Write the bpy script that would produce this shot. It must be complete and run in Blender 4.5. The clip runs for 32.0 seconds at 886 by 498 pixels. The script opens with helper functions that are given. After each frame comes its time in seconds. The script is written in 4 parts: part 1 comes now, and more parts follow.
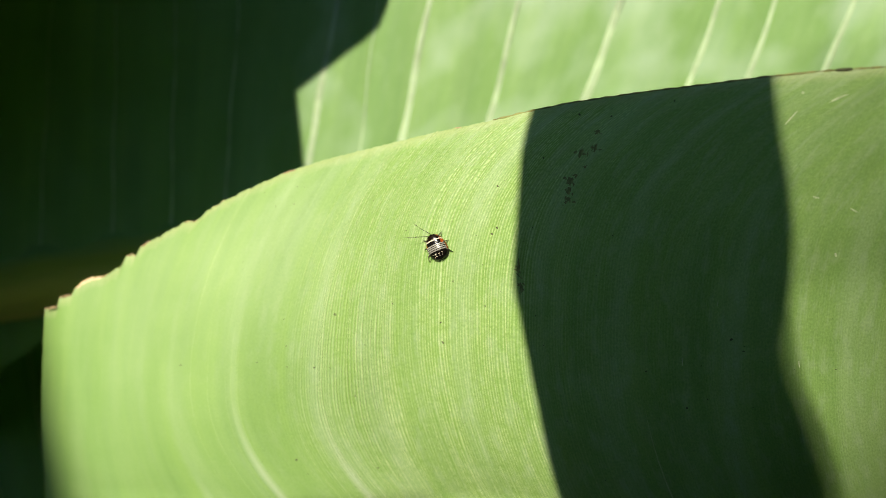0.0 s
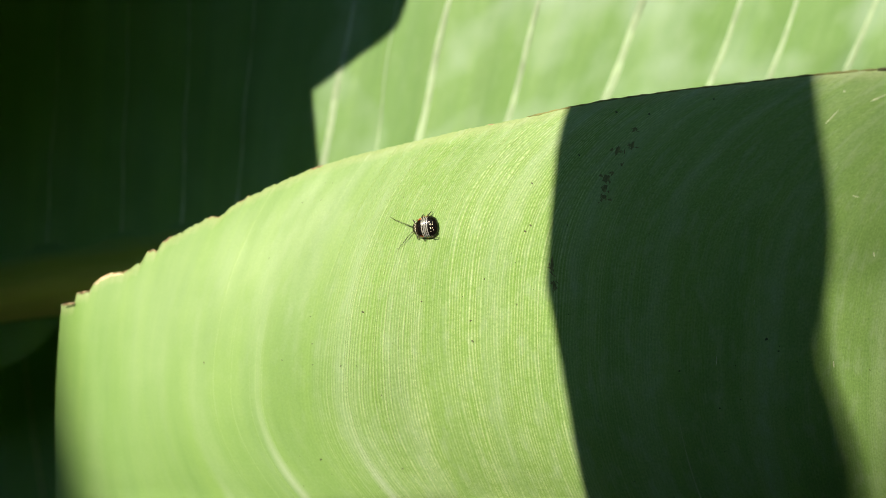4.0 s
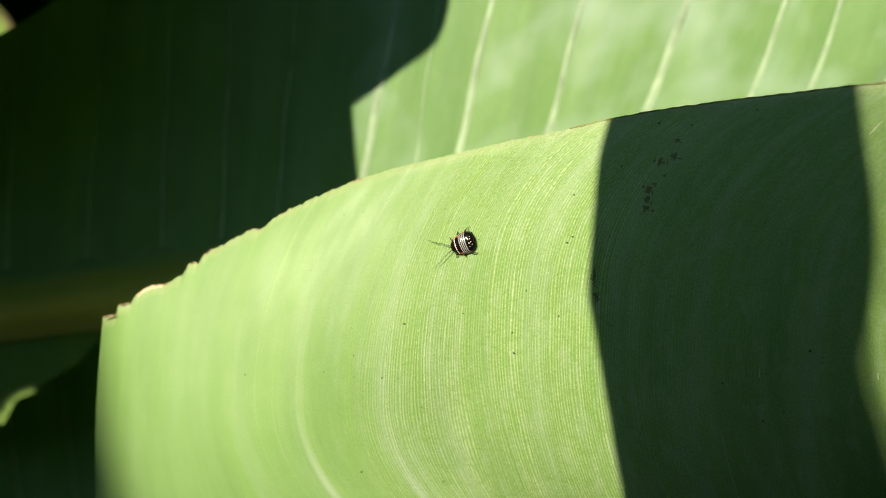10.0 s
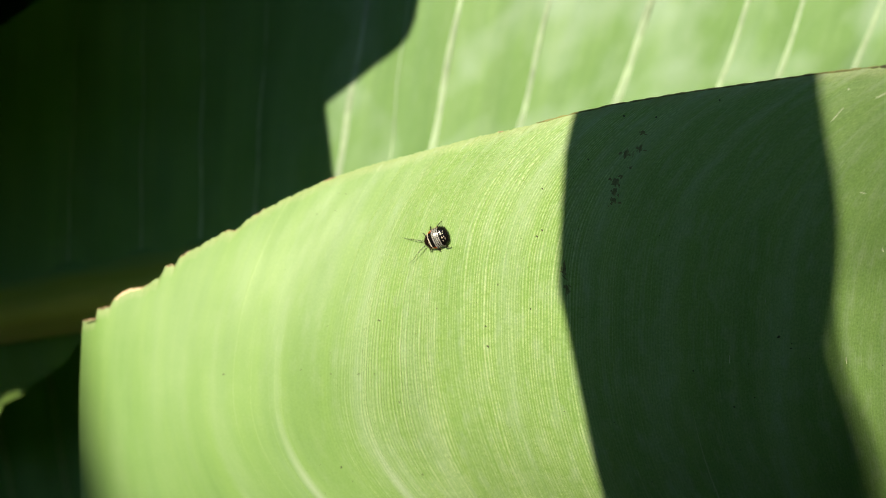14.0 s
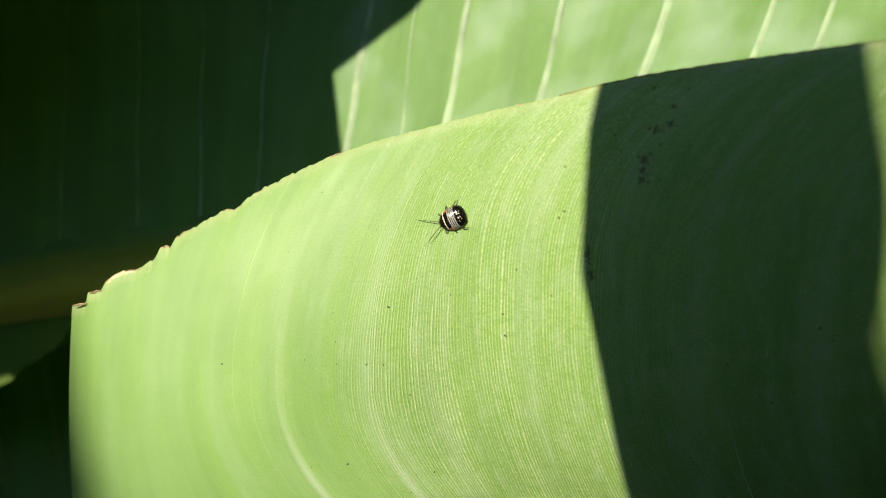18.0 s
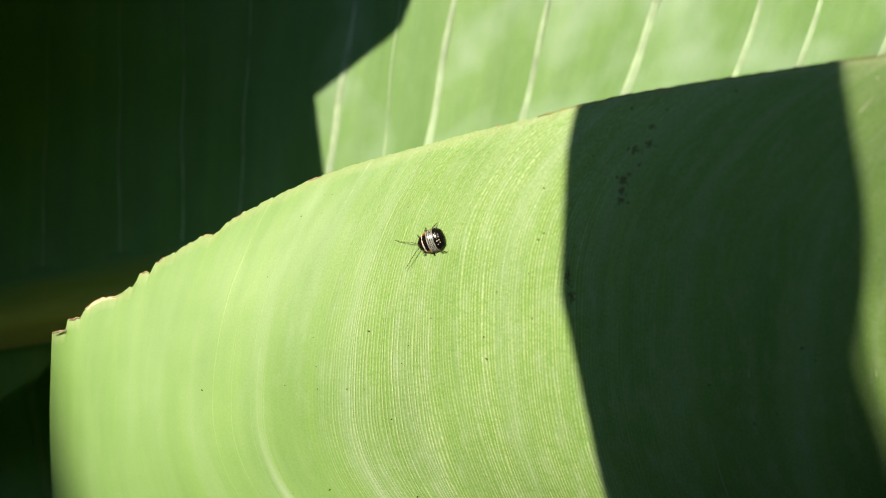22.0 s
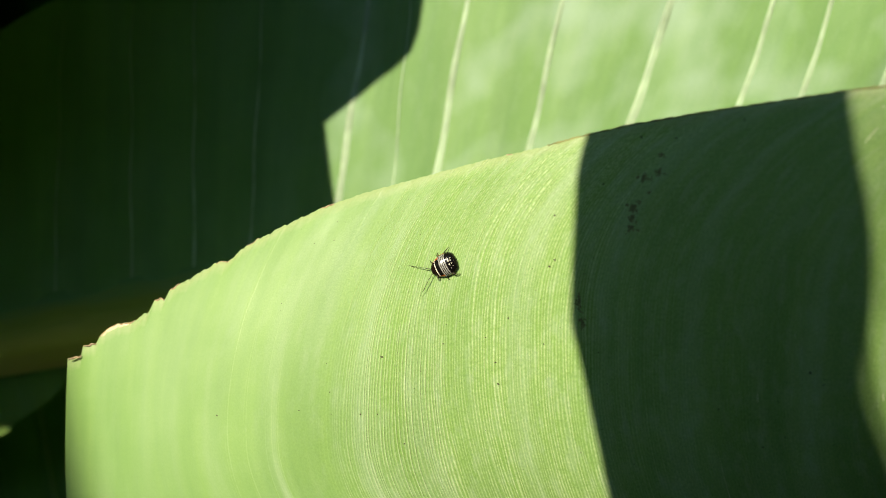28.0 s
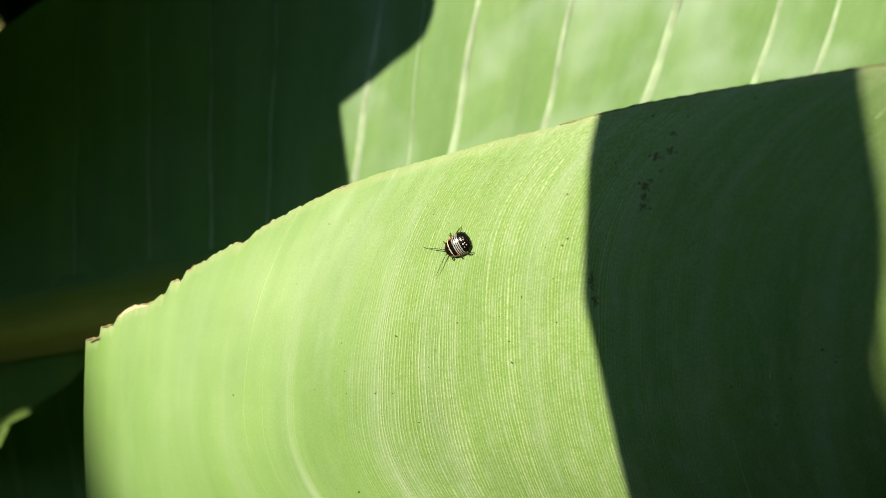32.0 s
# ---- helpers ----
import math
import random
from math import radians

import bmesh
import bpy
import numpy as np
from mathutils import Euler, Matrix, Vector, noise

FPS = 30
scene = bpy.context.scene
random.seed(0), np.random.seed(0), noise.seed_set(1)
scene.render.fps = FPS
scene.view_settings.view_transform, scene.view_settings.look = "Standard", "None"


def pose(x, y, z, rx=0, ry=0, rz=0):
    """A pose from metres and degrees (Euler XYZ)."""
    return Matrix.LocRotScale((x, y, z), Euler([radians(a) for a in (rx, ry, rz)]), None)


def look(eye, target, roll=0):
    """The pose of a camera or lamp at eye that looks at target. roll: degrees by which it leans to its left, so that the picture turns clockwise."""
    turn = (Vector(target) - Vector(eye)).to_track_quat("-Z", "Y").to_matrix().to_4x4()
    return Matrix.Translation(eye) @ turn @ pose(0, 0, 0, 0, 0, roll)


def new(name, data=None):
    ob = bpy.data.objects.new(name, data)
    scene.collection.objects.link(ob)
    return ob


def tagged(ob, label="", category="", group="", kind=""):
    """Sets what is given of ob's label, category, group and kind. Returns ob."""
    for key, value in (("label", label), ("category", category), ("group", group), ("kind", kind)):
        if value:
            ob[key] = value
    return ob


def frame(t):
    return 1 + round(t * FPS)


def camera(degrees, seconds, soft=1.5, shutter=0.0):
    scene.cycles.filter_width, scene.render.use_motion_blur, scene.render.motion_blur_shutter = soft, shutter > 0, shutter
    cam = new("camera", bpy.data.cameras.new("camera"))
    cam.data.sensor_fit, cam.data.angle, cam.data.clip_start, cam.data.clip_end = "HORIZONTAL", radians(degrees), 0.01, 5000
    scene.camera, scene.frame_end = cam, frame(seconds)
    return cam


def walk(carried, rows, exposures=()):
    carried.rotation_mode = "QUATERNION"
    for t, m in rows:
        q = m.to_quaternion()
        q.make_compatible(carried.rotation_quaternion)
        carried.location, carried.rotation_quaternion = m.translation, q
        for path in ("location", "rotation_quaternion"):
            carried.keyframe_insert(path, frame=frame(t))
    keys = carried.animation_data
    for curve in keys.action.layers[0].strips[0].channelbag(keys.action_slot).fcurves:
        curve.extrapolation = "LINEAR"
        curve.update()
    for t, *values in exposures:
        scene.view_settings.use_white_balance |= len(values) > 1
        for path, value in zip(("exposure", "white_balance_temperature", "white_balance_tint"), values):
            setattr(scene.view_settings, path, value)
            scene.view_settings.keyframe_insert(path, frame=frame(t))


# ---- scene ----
# Banana leaves seen from close by, with a small striped insect on the nearest one.
# Lengths below are in millimetres in the leaf frame: x to the right, y down the slope, z away from the viewer.
SLOPE = radians(30)
RIGHT = Vector((1, 0, 0))
DOWN = Vector((0, -math.sin(SLOPE), -math.cos(SLOPE)))
AHEAD = Vector((0, math.cos(SLOPE), -math.sin(SLOPE)))
ORIGIN = Vector((0, 0, 1.3))
AXES = np.array([RIGHT, DOWN, AHEAD])

cam = camera(30, 32.0, soft=0.9)
cam.data.dof.use_dof = True
cam.data.dof.focus_distance = 0.425
cam.data.dof.aperture_fstop = 7.5
PATH = [
    (0.0, pose(0.02140, -0.00368, 1.31017, 58.839, 0.276, 1.419)),
    (0.5, pose(0.02127, -0.00333, 1.31038, 58.896, 0.245, 1.485)),
    (1.0, pose(0.02187, -0.00458, 1.31082, 58.966, 0.137, 1.398)),
    (1.5, pose(0.02078, -0.00600, 1.30963, 59.171, 0.126, 1.282)),
    (2.0, pose(0.01869, -0.00664, 1.30829, 59.457, -0.071, 1.068)),
    (2.5, pose(0.01398, -0.00841, 1.29897, 60.353, -0.368, 0.761)),
    (3.0, pose(0.01007, -0.00655, 1.30108, 59.906, -0.563, 0.570)),
    (3.5, pose(0.01209, -0.00699, 1.30192, 59.834, -0.614, 0.758)),
    (4.0, pose(-0.00566, -0.00488, 1.30072, 59.865, -1.515, -0.402)),
    (4.5, pose(-0.02041, -0.00566, 1.29649, 60.275, -2.189, -0.967)),
    (6.5, pose(-0.00994, -0.00742, 1.30423, 59.841, -1.227, 0.312)),
    (7.0, pose(-0.00899, -0.00872, 1.30250, 60.175, -1.081, 0.402)),
    (7.5, pose(-0.00828, -0.01129, 1.30116, 60.477, -0.985, 0.482)),
    (8.0, pose(-0.01111, -0.01235, 1.30024, 60.746, -1.117, 0.288)),
    (8.5, pose(-0.01009, -0.01195, 1.30047, 60.751, -1.107, 0.324)),
    (9.0, pose(-0.00851, -0.01095, 1.30048, 60.690, -1.065, 0.476)),
    (9.5, pose(-0.00852, -0.01008, 1.29770, 60.984, -1.101, 0.454)),
    (10.0, pose(-0.01043, -0.00810, 1.29514, 61.085, -1.226, 0.358)),
    (10.5, pose(-0.00608, -0.01033, 1.29626, 60.989, -0.967, 0.605)),
    (11.0, pose(-0.00192, -0.01334, 1.29813, 60.872, -0.681, 0.774)),
    (11.5, pose(-0.00246, -0.01306, 1.29958, 60.851, -0.580, 0.662)),
    (12.0, pose(0.00157, -0.01371, 1.29907, 60.889, -0.322, 0.950)),
    (12.5, pose(0.00278, -0.01500, 1.29819, 61.076, 0.225, 0.317)),
    (13.0, pose(0.00310, -0.01442, 1.29885, 60.928, 0.486, 0.080)),
    (13.5, pose(-0.00014, -0.01131, 1.30008, 60.554, 0.426, -0.224)),
    (14.0, pose(-0.00181, -0.01039, 1.30158, 60.378, 0.220, -0.279)),
    (14.5, pose(-0.00187, -0.01012, 1.30119, 60.433, 0.116, -0.206)),
    (16.5, pose(-0.00175, -0.01020, 1.30041, 60.554, -0.073, -0.029)),
    (17.0, pose(-0.00167, 0.01845, 1.28687, 59.705, 0.157, -0.114)),
    (17.5, pose(-0.00242, 0.01947, 1.28843, 59.317, 0.221, 0.081)),
    (18.0, pose(-0.00106, 0.01959, 1.29030, 59.055, 0.368, 0.318)),
    (18.5, pose(0.00164, 0.01834, 1.29211, 59.073, 0.430, 0.418)),
    (19.0, pose(0.00104, 0.01497, 1.28940, 59.714, 0.261, 0.301)),
    (19.5, pose(-0.00016, 0.01648, 1.29228, 59.493, 0.199, 0.249)),
    (20.0, pose(0.00256, 0.01880, 1.29249, 59.417, 0.473, 0.337)),
    (20.5, pose(-0.00246, 0.01908, 1.29084, 59.756, 0.104, -0.050)),
    (21.0, pose(0.00225, 0.01959, 1.29116, 59.754, 0.484, 0.128)),
    (21.5, pose(0.00451, 0.01996, 1.29201, 59.723, 0.801, 0.101)),
    (22.0, pose(0.00481, 0.02194, 1.28948, 59.774, 0.937, 0.119)),
    (22.5, pose(0.00465, 0.02137, 1.28890, 59.743, 0.805, 0.024)),
    (23.0, pose(0.00439, 0.02063, 1.29074, 59.622, 0.828, -0.008)),
    (23.5, pose(0.00535, 0.02046, 1.29106, 59.665, 0.800, -0.022)),
    (24.0, pose(0.00582, 0.02020, 1.29162, 59.617, 0.837, -0.042)),
    (24.5, pose(0.00517, 0.01815, 1.29139, 59.762, 0.810, -0.070)),
    (26.5, pose(0.00341, 0.01444, 1.29204, 60.250, 0.603, -0.475)),
    (27.0, pose(0.00362, 0.01666, 1.29223, 60.133, 0.648, -0.413)),
    (27.5, pose(0.00588, 0.01574, 1.29563, 60.333, 0.651, -0.260)),
    (28.0, pose(0.00013, 0.01881, 1.29541, 60.211, 0.992, -0.200)),
    (28.5, pose(0.00341, 0.01941, 1.29268, 59.887, 1.408, 0.059)),
    (29.0, pose(0.00231, 0.01899, 1.29150, 59.799, 1.529, 0.058)),
    (29.5, pose(-0.00077, 0.01977, 1.29311, 59.533, 1.543, -0.012)),
    (30.0, pose(0.00172, 0.01847, 1.29444, 59.399, 1.702, 0.284)),
    (30.5, pose(0.00173, 0.01653, 1.29500, 59.503, 1.624, 0.401)),
    (31.0, pose(0.00305, 0.01579, 1.29543, 59.644, 1.623, 0.338)),
    (31.5, pose(0.00404, 0.01540, 1.29593, 59.638, 1.744, 0.432)),
    (32.0, pose(0.00276, 0.01489, 1.29369, 59.987, 1.608, 0.415)),
]
walk(cam, PATH)

# ---- light ----
TO_SUN = (-0.42, -0.42, -0.80)                      # in the leaf frame
sun_way = (RIGHT * TO_SUN[0] + DOWN * TO_SUN[1] + AHEAD * TO_SUN[2]).normalized()
TO_SUN = np.array(TO_SUN) / np.linalg.norm(TO_SUN)
sun = new("sun", bpy.data.lights.new("sun", "SUN"))
sun.data.energy = 5.0
sun.data.angle = radians(0.46)
sun.data.color = (1.0, 0.885, 0.66)
sun.matrix_world = look(sun_way * 4, (0, 0, 0))
world = bpy.data.worlds.new("sky")
scene.world = world
world.use_nodes = True
wn = world.node_tree
sky = wn.nodes.new("ShaderNodeTexSky")
sky.sky_type = "NISHITA"
sky.sun_disc = False
sky.ozone_density = 1.9
sky.air_density = 1.1
sky.dust_density = 0.1
sky.sun_elevation = math.asin(sun_way.z)
sky.sun_rotation = math.atan2(sun_way.x, sun_way.y)
wn.links.new(sky.outputs[0], wn.nodes["Background"].inputs[0])
wn.nodes["Background"].inputs[1].default_value = 0.225
scene.view_settings.exposure = 0.5


# ---- materials ----
def material(name):
    m = bpy.data.materials.new(name)
    m.use_nodes = True
    nt = m.node_tree
    return m, nt, nt.nodes["Principled BSDF"]


def node(nt, kind, **values):
    n = nt.nodes.new("ShaderNode" + kind)
    for key, value in values.items():
        n.inputs[key].default_value = value
    return n


def calc(nt, operation, *values):
    n = nt.nodes.new("ShaderNodeMath")
    n.operation = operation
    for slot, value in enumerate(values):
        if isinstance(value, bpy.types.NodeSocket):
            nt.links.new(value, n.inputs[slot])
        else:
            n.inputs[slot].default_value = value
    return n.outputs[0]


def ramp(nt, source, stops):
    r = nt.nodes.new("ShaderNodeValToRGB")
    while len(r.color_ramp.elements) < len(stops):
        r.color_ramp.elements.new(0.5)
    for e, (spot, colour) in zip(r.color_ramp.elements, stops):
        e.position, e.color = spot, (*colour, 1)
    nt.links.new(source, r.inputs[0])
    return r.outputs[0]


def mixed(nt, kind, factor, a, b):
    n = nt.nodes.new("ShaderNodeMix")
    n.data_type, n.blend_type = "RGBA", kind
    for slot, value in ((0, factor), (6, a), (7, b)):
        if isinstance(value, bpy.types.NodeSocket):
            nt.links.new(value, n.inputs[slot])
        else:
            n.inputs[slot].default_value = value if slot == 0 else (*value, 1)
    return n.outputs[2]


def grey(v):
    return (v, v, v)


def leaf_material(name, dark, line, young, pitch, relief, translucent=0.15, rough=0.4, line_mix=0.75, rim=False, streaks=(), sheen=0.0, light_lift=0.0, gloss=0.28, fleck=1.0):
    """Leaf skin. The UV holds millimetres: u across the veins, v along them; pitch: from one fine vein to the next."""
    m, nt, bsdf = material(name)
    uv = nt.nodes.new("ShaderNodeUVMap")
    uv.uv_map = "UVMap"
    xy = nt.nodes.new("ShaderNodeSeparateXYZ")
    nt.links.new(uv.outputs[0], xy.inputs[0])
    u, v = xy.outputs[0], xy.outputs[1]

    def noise_at(sx, sy, detail=2.0, rough_=0.5):
        mp = node(nt, "Mapping", Scale=(sx, sy, 1))
        nt.links.new(uv.outputs[0], mp.inputs[0])
        n = node(nt, "TexNoise", Scale=1.0, Detail=detail, Roughness=rough_)
        nt.links.new(mp.outputs[0], n.inputs["Vector"])
        return n.outputs[0]

    stray = calc(nt, "MULTIPLY", calc(nt, "SUBTRACT", noise_at(0.42, 0.03, 2.0), 0.5), 1.5)
    step = calc(nt, "DIVIDE", calc(nt, "ADD", u, stray), pitch)
    crest = calc(nt, "ABSOLUTE", calc(nt, "SUBTRACT", calc(nt, "FRACT", step), 0.5))      # 0 on a vein, 0.5 between
    thread = ramp(nt, crest, [(0.0, grey(1)), (0.12, grey(0.85)), (0.28, grey(0.14)), (0.5, grey(0))])
    # short cells between the veins, longer away from the margin
    row = calc(nt, "FLOOR", step)
    cell = calc(nt, "ADD", calc(nt, "DIVIDE", v, 1.7), calc(nt, "MULTIPLY", row, 0.381))
    cell = calc(nt, "ADD", cell, calc(nt, "MULTIPLY", noise_at(0.9, 0.3), 2.2))
    gap = calc(nt, "ABSOLUTE", calc(nt, "SUBTRACT", calc(nt, "FRACT", cell), 0.5))
    near_rim = ramp(nt, calc(nt, "MULTIPLY_ADD", v, -0.02, 0.3), [(0.0, grey(0.25)), (0.15, grey(0.35)), (0.75, grey(1))])
    dash = mixed(nt, "MULTIPLY", near_rim, thread, ramp(nt, gap, [(0.05, grey(0.15)), (0.2, grey(1))]))
    # bundles of raised veins with smoother skin between them
    across = calc(nt, "MULTIPLY_ADD", u, 0.005, 0.5)
    bundle = ramp(nt, noise_at(0.17, 0.004, 2.0), [(0.38, grey(0.5)), (0.56, grey(1))])
    sparse = ramp(nt, noise_at(0.30, 0.006, 1.0), [(0.60, grey(0)), (0.68, grey(1))])
    # vein contrast painted down from where the strip's shade begins
    body = ramp(nt, across, [(0.32, grey(0)), (0.41, grey(0.9)), (0.64, grey(1)), (0.68, grey(0.35)), (0.80, grey(0.12))])
    outer = ramp(nt, across, [(0.16, grey(0)), (0.30, grey(0.45)), (0.40, grey(0.8)), (0.46, grey(0))])
    strength = calc(nt, "MAXIMUM", calc(nt, "MULTIPLY", bundle, body), calc(nt, "MULTIPLY", sparse, outer))
    fine_break = ramp(nt, noise_at(0.4, 0.5, 3.0), [(0.34, grey(0.45)), (0.54, grey(1))])
    each = nt.nodes.new("ShaderNodeTexWhiteNoise")
    each.noise_dimensions = "1D"
    nt.links.new(row, each.inputs["W"])
    fine_break = calc(nt, "MULTIPLY", fine_break, calc(nt, "MULTIPLY_ADD", each.outputs["Value"], 0.65, 0.5))
    lines = mixed(nt, "MULTIPLY", 1.0, mixed(nt, "MULTIPLY", 1.0, dash, strength), fine_break)
    hold = calc(nt, "MULTIPLY", lines, line_mix)
    tone = ramp(nt, noise_at(0.14, 0.008, 3.0, 0.6), [(0.3, tuple(c * 0.92 for c in dark)), (0.7, (dark[0] * 1.13, dark[1] * 1.08, dark[2] * 1.0))])
    # veined middle tinted paler to even out how light falls on the blade
    tone = mixed(nt, "MIX", calc(nt, "MULTIPLY", strength, light_lift), tone, tuple(c * k for c, k in zip(dark, (1.05, 1.05, 0.85))))
    base = mixed(nt, "MIX", hold, tone, line)
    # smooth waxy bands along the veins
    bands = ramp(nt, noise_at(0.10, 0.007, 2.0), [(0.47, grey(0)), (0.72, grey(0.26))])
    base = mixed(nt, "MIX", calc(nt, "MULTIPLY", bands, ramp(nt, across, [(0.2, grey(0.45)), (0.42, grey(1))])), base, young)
    base = mixed(nt, "MULTIPLY", 0.8, base, ramp(nt, noise_at(0.04, 0.04, 4.0, 0.6), [(0.3, (0.88, 0.91, 0.84)), (0.7, (1.07, 1.05, 1.05))]))
    for u0, v0 in streaks:
        # a pale main vein that widens towards the midrib
        off = calc(nt, "ABSOLUTE", calc(nt, "SUBTRACT", u, u0))
        wide = ramp(nt, calc(nt, "MULTIPLY_ADD", v, 0.02, 0.5 - 0.02 * v0), [(0.4, grey(0.6)), (0.7, grey(1))])
        core = calc(nt, "DIVIDE", off, calc(nt, "MULTIPLY", wide, 2.2))
        core = ramp(nt, core, [(0.0, grey(1)), (0.3, grey(0.75)), (0.95, grey(0))])
        base = mixed(nt, "MIX", calc(nt, "MULTIPLY", core, calc(nt, "MULTIPLY", ramp(nt, calc(nt, "MULTIPLY_ADD", v, 0.02, 0.5 - 0.02 * v0), [(0.3, grey(0.08)), (0.72, grey(1))]), 0.5)), base, (0.50, 0.60, 0.46))
    if rim:
        edge = nt.nodes.new("ShaderNodeUVMap")
        edge.uv_map = "rim"
        sep = nt.nodes.new("ShaderNodeSeparateXYZ")
        nt.links.new(edge.outputs[0], sep.inputs[0])
        wander = calc(nt, "ADD", sep.outputs[0], calc(nt, "MULTIPLY", noise_at(0.5, 0.5, 3.0), 2.4))
        base = mixed(nt, "MIX", ramp(nt, calc(nt, "MULTIPLY", wander, 0.125), [(0.28, grey(0.6)), (0.58, grey(0))]), base, (0.36, 0.44, 0.22))
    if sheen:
        # soft patches beside the veins: highlights painted into the colour
        painted_sheen = ramp(nt, noise_at(0.040, 0.034, 2.0), [(0.46, grey(0)), (0.76, grey(sheen))])
        # painted fainter on the shaded side of the blade
        painted_sheen = calc(nt, "MULTIPLY", painted_sheen, ramp(nt, across, [(0.22, grey(0.15)), (0.34, grey(1))]))
        base = mixed(nt, "MIX", painted_sheen, base, (0.47, 0.60, 0.53))
    grain = noise_at(2.2, 1.5, 3.0, 0.6)
    coarse = ramp(nt, across, [(0.14, grey(0.12 * fleck)), (0.30, grey(0.3 * fleck)), (0.44, grey(0.85 * fleck))])
    base = mixed(nt, "MULTIPLY", coarse, base, ramp(nt, grain, [(0.3, (0.72, 0.78, 0.66)), (0.7, (1.2, 1.14, 1.16))]))
    bloom = ramp(nt, noise_at(0.35, 0.12, 4.0, 0.65), [(0.48, grey(0)), (0.74, grey(0.27))])
    base = mixed(nt, "MIX", calc(nt, "MULTIPLY", bloom, coarse), base, (0.53, 0.62, 0.52))
    nt.links.new(base, bsdf.inputs["Base Color"])
    nt.links.new(ramp(nt, noise_at(0.2, 0.05, 3.0), [(0.3, grey(rough - 0.06)), (0.7, grey(rough + 0.12))]), bsdf.inputs["Roughness"])
    bsdf.inputs["Specular IOR Level"].default_value = gloss
    height = calc(nt, "ADD", lines, calc(nt, "MULTIPLY", calc(nt, "MULTIPLY", grain, coarse), 0.7))
    bump = node(nt, "Bump", Strength=relief, Distance=0.0002)
    nt.links.new(height, bump.inputs["Height"])
    nt.links.new(bump.outputs[0], bsdf.inputs["Normal"])
    glow = node(nt, "BsdfTranslucent")
    nt.links.new(mixed(nt, "MULTIPLY", 1.0, base, (1.1, 1.15, 0.6)), glow.inputs[0])
    both = nt.nodes.new("ShaderNodeMixShader")
    both.inputs[0].default_value = translucent
    nt.links.new(bsdf.outputs[0], both.inputs[1])
    nt.links.new(glow.outputs[0], both.inputs[2])
    nt.links.new(both.outputs[0], nt.nodes["Material Output"].inputs[0])
    return m


def plain(name, colour, rough=0.5, scale=900.0, vary=0.35, spec=0.5, coat=0.0, bump_mm=0.05, stretch=(1, 1, 1)):
    m, nt, bsdf = material(name)
    co = nt.nodes.new("ShaderNodeTexCoord")
    mp = node(nt, "Mapping", Scale=stretch)
    nt.links.new(co.outputs["Object"], mp.inputs[0])
    n = node(nt, "TexNoise", Scale=scale, Detail=4.0)
    nt.links.new(mp.outputs[0], n.inputs["Vector"])
    lo = tuple(c * (1 - vary) for c in colour)
    hi = tuple(min(1, c * (1 + vary)) for c in colour)
    nt.links.new(ramp(nt, n.outputs[0], [(0.3, lo), (0.7, hi)]), bsdf.inputs["Base Color"])
    bump = node(nt, "Bump", Strength=0.4, Distance=bump_mm * 0.001)
    nt.links.new(n.outputs[0], bump.inputs["Height"])
    nt.links.new(bump.outputs[0], bsdf.inputs["Normal"])
    bsdf.inputs["Roughness"].default_value = rough
    bsdf.inputs["Specular IOR Level"].default_value = spec
    bsdf.inputs["Coat Weight"].default_value = coat
    bsdf.inputs["Coat Roughness"].default_value = 0.2
    return m


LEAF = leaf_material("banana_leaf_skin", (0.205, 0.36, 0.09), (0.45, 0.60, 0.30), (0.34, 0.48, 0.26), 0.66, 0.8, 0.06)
LEAF_NEAR = leaf_material("near_leaf_skin", (0.212, 0.372, 0.121), (0.70, 0.84, 0.50), (0.50, 0.63, 0.48), 0.74, 0.8, 0.06, line_mix=0.68, rim=True, light_lift=1.0,
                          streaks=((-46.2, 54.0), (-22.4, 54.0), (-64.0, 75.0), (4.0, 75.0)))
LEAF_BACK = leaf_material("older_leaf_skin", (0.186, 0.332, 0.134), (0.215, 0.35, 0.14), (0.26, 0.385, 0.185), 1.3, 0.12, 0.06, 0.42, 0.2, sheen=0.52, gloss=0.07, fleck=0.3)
LEAF_OLD = leaf_material("old_leaf_skin", (0.20, 0.33, 0.09), (0.19, 0.31, 0.12), (0.19, 0.31, 0.12), 1.3, 0.12, 0.06, 0.5, 0.2, gloss=0.14)
LEAF_HANG = leaf_material("hanging_leaf_skin", (0.075, 0.26, 0.03), (0.09, 0.28, 0.04), (0.09, 0.28, 0.04), 4.0, 0.3, 0.72, 0.4, 0.4)
LEAF_BROAD = leaf_material("broad_leaf_skin", (0.15, 0.20, 0.02), (0.16, 0.21, 0.03), (0.16, 0.21, 0.03), 4.0, 0.3, 0.09, 0.5, 0.4)
# green and translucent, to fill the shade with green light
LEAF_GROVE = leaf_material("grove_leaf_skin", (0.05, 0.20, 0.035), (0.06, 0.21, 0.04), (0.06, 0.21, 0.04), 4.0, 0.3, 0.42, 0.45, 0.4)
# darkened leaf skin, so the added leaves bounce little light
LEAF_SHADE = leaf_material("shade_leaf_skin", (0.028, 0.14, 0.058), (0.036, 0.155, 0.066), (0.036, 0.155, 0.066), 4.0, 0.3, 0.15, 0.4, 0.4)


